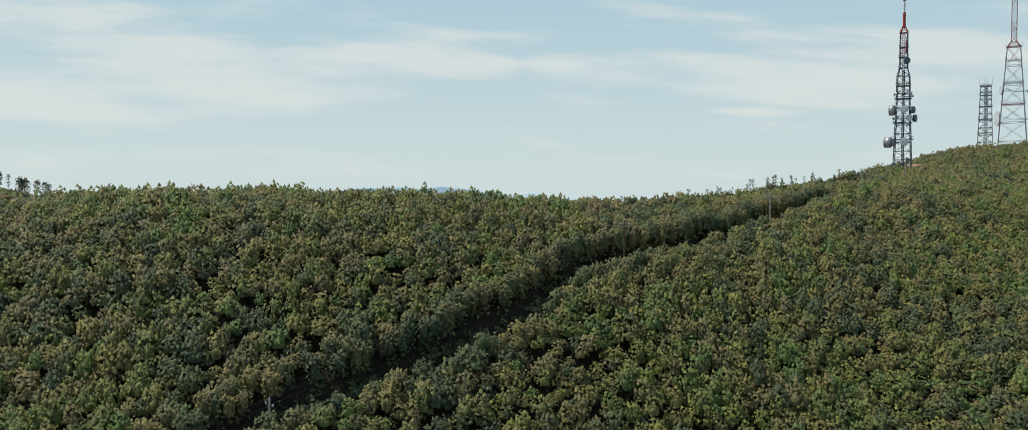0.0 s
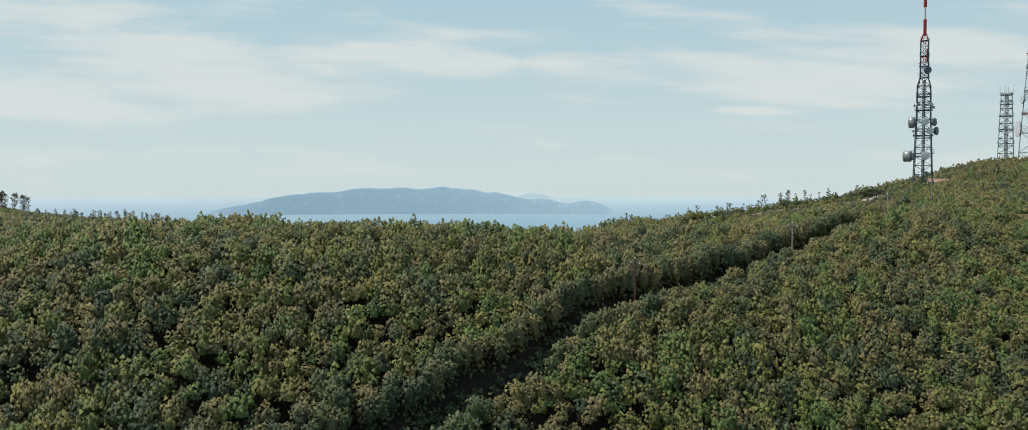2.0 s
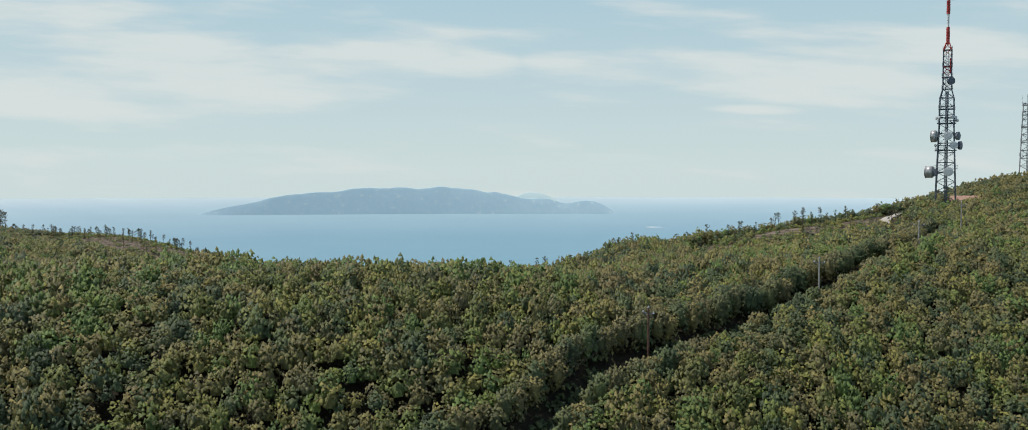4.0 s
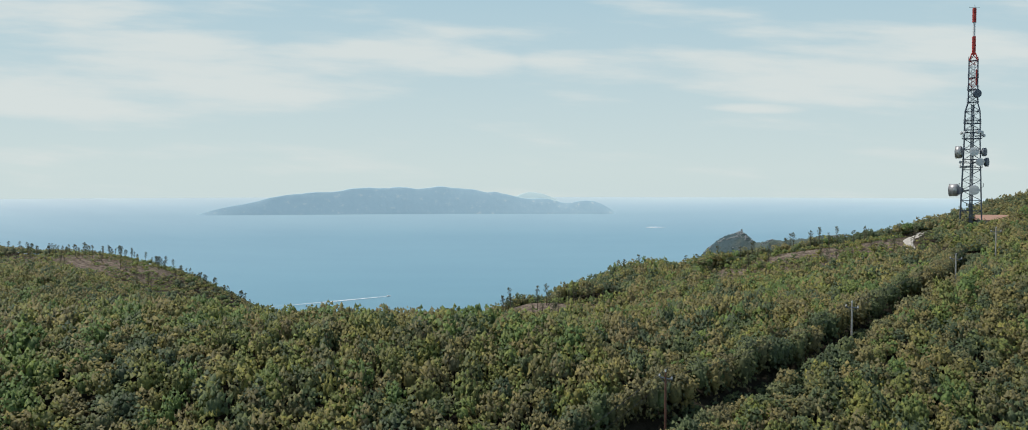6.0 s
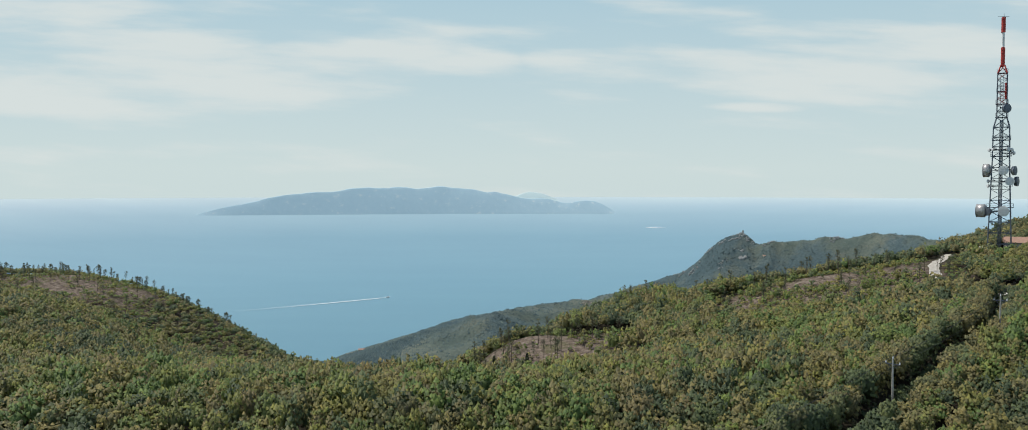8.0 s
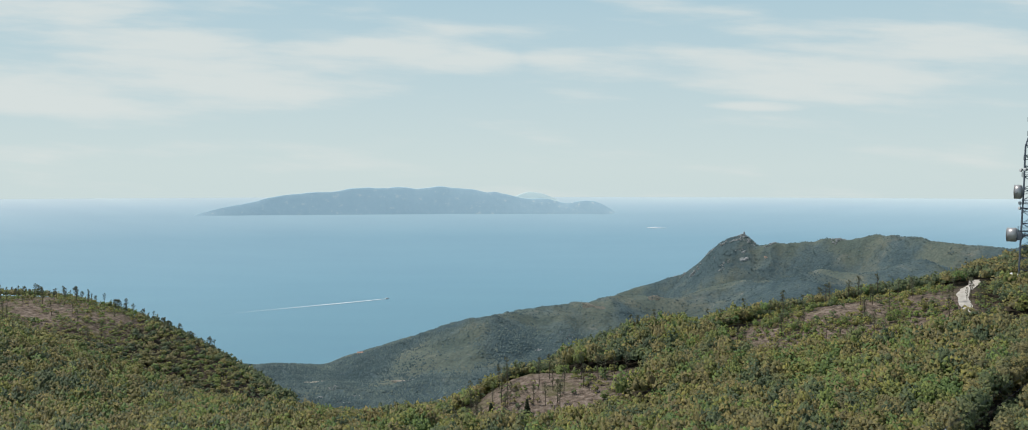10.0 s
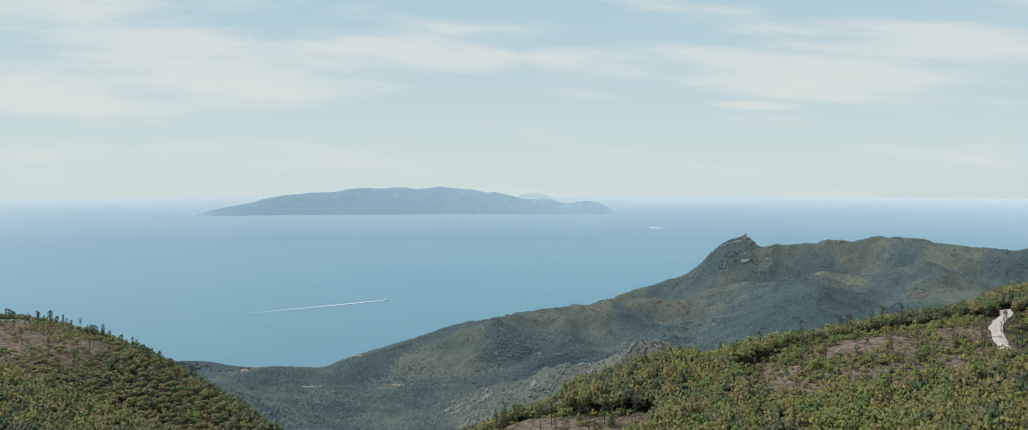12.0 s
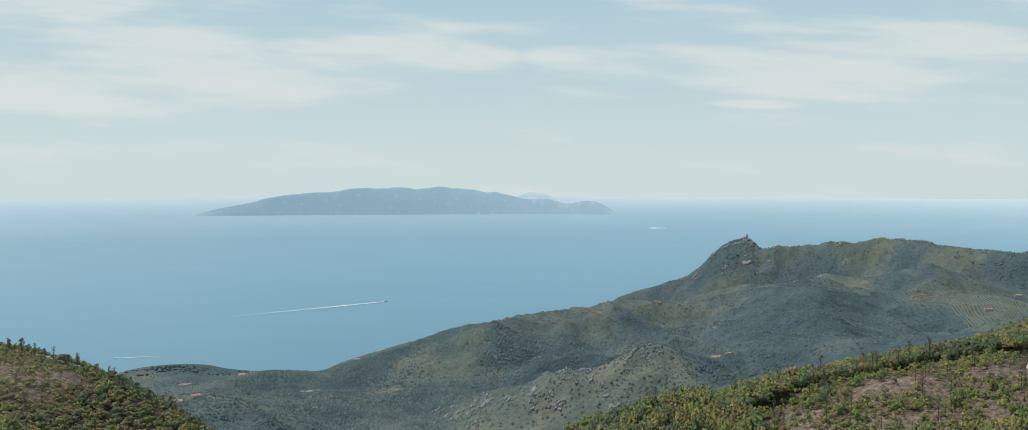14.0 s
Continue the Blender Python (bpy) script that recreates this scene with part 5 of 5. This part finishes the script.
# ---- rocks and trees of the far slopes ----
def far_scatter(name, count, choose, size, mat, label, category, seed, flat=0.8, cap=False, area=(-820, 1350, 390, 2560)):
    """Many small lumps on the far slopes, joined in one mesh."""
    rng = np.random.default_rng(seed)
    x, y = rng.uniform(area[0], area[1], count * 6), rng.uniform(area[2], area[3], count * 6)
    z = ground_height(x, y)
    ok = (z > 3) & choose(x, y, rng) & (np.abs(x) < 0.66 * y)
    x, y, z = x[ok][:count], y[ok][:count], z[ok][:count]
    ball, tri = unit_ball(1) if not cap else (np.array([(1, 0, -0.35), (0, 1, -0.35), (-1, 0, -0.35), (0, -1, -0.35), (0, 0, 1.0)], float), np.array([(0, 1, 4), (1, 2, 4), (2, 3, 4), (3, 0, 4)]))
    n = len(x)
    r = rng.uniform(*size, n)
    v = ball[None] * rng.uniform(0.72, 1.3, (n, len(ball), 1)) * r[:, None, None]
    v[:, :, 2] *= flat
    a = rng.uniform(0, 6.3, n)[:, None]
    v[:, :, 0], v[:, :, 1] = v[:, :, 0] * np.cos(a) - v[:, :, 1] * np.sin(a), v[:, :, 0] * np.sin(a) + v[:, :, 1] * np.cos(a)
    v += np.stack([x, y, z + 0.3 * r * flat], 1)[:, None]
    f = (tri[None] + (np.arange(n) * len(ball))[:, None, None]).reshape(-1, 3)
    tint = np.repeat(np.clip(0.34 + 0.25 * fbm(x, y, 95, 4, 46) + rng.normal(0, 0.2, n), 0, 1), len(ball))
    ob = tri_object(name, v.reshape(-1, 3), f, mat, tint)
    tagged(ob, label, category, kind="stuff")


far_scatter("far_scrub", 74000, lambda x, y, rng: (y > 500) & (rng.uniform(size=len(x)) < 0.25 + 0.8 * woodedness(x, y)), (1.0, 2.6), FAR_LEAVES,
            "far scrub and woods tinted blue-green for haze on the slopes", "scrub", 61, 0.7, True)

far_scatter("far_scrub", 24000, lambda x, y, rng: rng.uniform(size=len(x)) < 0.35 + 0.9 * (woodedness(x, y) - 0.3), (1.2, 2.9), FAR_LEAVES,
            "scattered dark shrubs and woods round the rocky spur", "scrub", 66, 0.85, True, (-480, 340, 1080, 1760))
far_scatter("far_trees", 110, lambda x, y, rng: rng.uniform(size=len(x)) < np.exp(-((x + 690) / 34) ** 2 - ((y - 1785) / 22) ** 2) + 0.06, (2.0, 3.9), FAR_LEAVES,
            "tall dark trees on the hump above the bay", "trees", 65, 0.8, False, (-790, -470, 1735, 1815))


def crags(outcrops, label, seed):
    """Jagged limestone outcrops: x, y of each, its length, its bearing, its number of rocks and their size."""
    rng = np.random.default_rng(seed)
    ball, tri = unit_ball(1)
    vs, fs, base = [], [], 0
    for x, y, length, bearing, count, size in outcrops:
        d = np.array((math.cos(bearing), math.sin(bearing)))
        for _ in range(count):
            a, b = rng.uniform(-0.5, 0.5) * length, rng.normal() * length * 0.12
            px, py = x + d[0] * a - d[1] * b, y + d[1] * a + d[0] * b
            r = size * float(rng.uniform(0.35, 1.2))
            v = ball * rng.uniform(0.65, 1.3, (len(ball), 1)) * r * [float(rng.uniform(1.0, 2.2)), 0.6, float(rng.uniform(0.6, 1.6))]
            c, w = math.cos(bearing), math.sin(bearing)
            vs.append(np.stack([v[:, 0] * c - v[:, 1] * w + px, v[:, 0] * w + v[:, 1] * c + py, v[:, 2] + one_height(px, py) + 0.2 * r], 1))
            fs.append(tri + base)
            base += len(ball)
    tagged(tri_object("far_rocks", np.concatenate(vs), np.concatenate(fs), PALE_ROCK, np.zeros(base)), label, "rocks", kind="stuff")


crag_rng = np.random.default_rng(77)
SPUR = [(-86, 1340), (-77, 1300), (-40, 1330), (-5, 1300), (34, 1275), (51, 1250), (80, 1262), (107, 1262), (126, 1200), (160, 1285), (199, 1285)]
spur_crags = []
for cx, cy in SPUR:
    for _ in range(5):
        spur_crags.append((cx + crag_rng.normal() * 16, cy + crag_rng.normal() * 22, crag_rng.uniform(10, 34), crag_rng.uniform(0.7, 1.5), int(crag_rng.integers(14, 34)), crag_rng.uniform(0.9, 2.2)))
crags(spur_crags, "pale limestone crags on the spur above the valley", 62)
summit_crags = [(cx + crag_rng.normal() * 8, cy + crag_rng.normal() * 10, crag_rng.uniform(14, 34), crag_rng.uniform(-0.4, 0.4), int(crag_rng.integers(8, 18)), crag_rng.uniform(1.6, 3.2))
                for cx, cy in ((634, 2392), (622, 2385), (600, 2380), (570, 2395), (640, 2370), (600, 2340), (545, 2405), (470, 2430), (560, 2330), (500, 2390), (690, 2345), (860, 2275), (840, 2285)) for _ in range(2)]
crags(summit_crags, "grey crags round the headland's summit", 63)
gorge_crags = [(cx + crag_rng.normal() * 12, cy + crag_rng.normal() * 12, crag_rng.uniform(12, 26), crag_rng.uniform(0.5, 1.4), int(crag_rng.integers(6, 14)), crag_rng.uniform(1.0, 2.0))
               for cx, cy in ((-273, 1338), (-250, 1370), (-120, 1420), (-178, 1500), (-290, 1400), (60, 1640), (100, 1700), (202, 1658)) for _ in range(2)]
crags(gorge_crags, "weathered crags along the gorge's edges", 64)


# ---- boats ----
def boat(x, y, heading, length, wake_length, wake_width, label):
    z = float(sea_height(math.hypot(x, y - 51)))
    slope = (float(sea_height(math.hypot(x, y - 51) + 10)) - z) / 10
    thing = new("motor_boat")
    thing.matrix_world = pose(x, y, z + 1.2, 0, 0, math.degrees(heading))
    bm = bmesh.new()
    half = [(-0.5, 0.17), (-0.2, 0.19), (0.15, 0.17), (0.36, 0.10), (0.5, 0.0)]
    rail = []
    for zz, s in ((-0.02, 0.7), (0.10, 1.0)):
        left = [bm.verts.new((a * length, b * s * length, zz * length)) for a, b in half]
        right = [bm.verts.new((a * length, -b * s * length, zz * length)) for a, b in half[:-1]]
        rail.append(left + right[::-1])
    n = len(rail[0])
    for i in range(n):
        bm.faces.new((rail[0][i], rail[0][(i + 1) % n], rail[1][(i + 1) % n], rail[1][i]))
    bm.faces.new(rail[1])
    part("hull", bm, HULL, thing)
    bm = bmesh.new()
    block(bm, -0.08 * length, 0, 0.15 * length, 0.34 * length, 0.22 * length, 0.12 * length)
    part("cabin", bm, HULL, thing)
    tagged(thing, label, "boat")
    # the wake lies on the water behind it
    d = Vector((math.cos(heading), math.sin(heading)))
    verts, faces, tint = [], [], []
    steps_n = 48
    for i in range(steps_n + 1):
        t = i / steps_n
        bend = 0.05 * wake_length * t * t
        w = wake_width * (0.35 + 0.9 * min(1, t * 3)) * (1 - 0.25 * t)
        for s in (-1, -0.35, 0.35, 1):
            px = x - d.x * (t * wake_length - 0.4 * length) - d.y * (s * w / 2 + bend)
            py = y - d.y * (t * wake_length - 0.4 * length) + d.x * (s * w / 2 + bend)
            verts.append((px, py, float(sea_height(math.hypot(px, py - 51))) + 1.4))
            tint.append((1 - t) ** 1.1 * (1.0 if abs(s) < 0.5 else 0.4))
    for i in range(steps_n):
        for k in range(3):
            o = i * 4 + k
            faces += [(o, o + 1, o + 5), (o, o + 5, o + 4)]
    tagged(tri_object("wake", verts, faces, WAKE, tint), "white wake fading on the blue water behind a boat", "wake", kind="structure")


boat(-411, 2815, math.atan2(279, 331), 16, 560, 19, "white motor boat trailing a long wake")
boat(691, 4442, math.radians(172), 12, 110, 24, "far white motor boat with a short wake")
boat(-868, 1934, math.radians(196), 10, 130, 5, "small white motor boat off the coast")
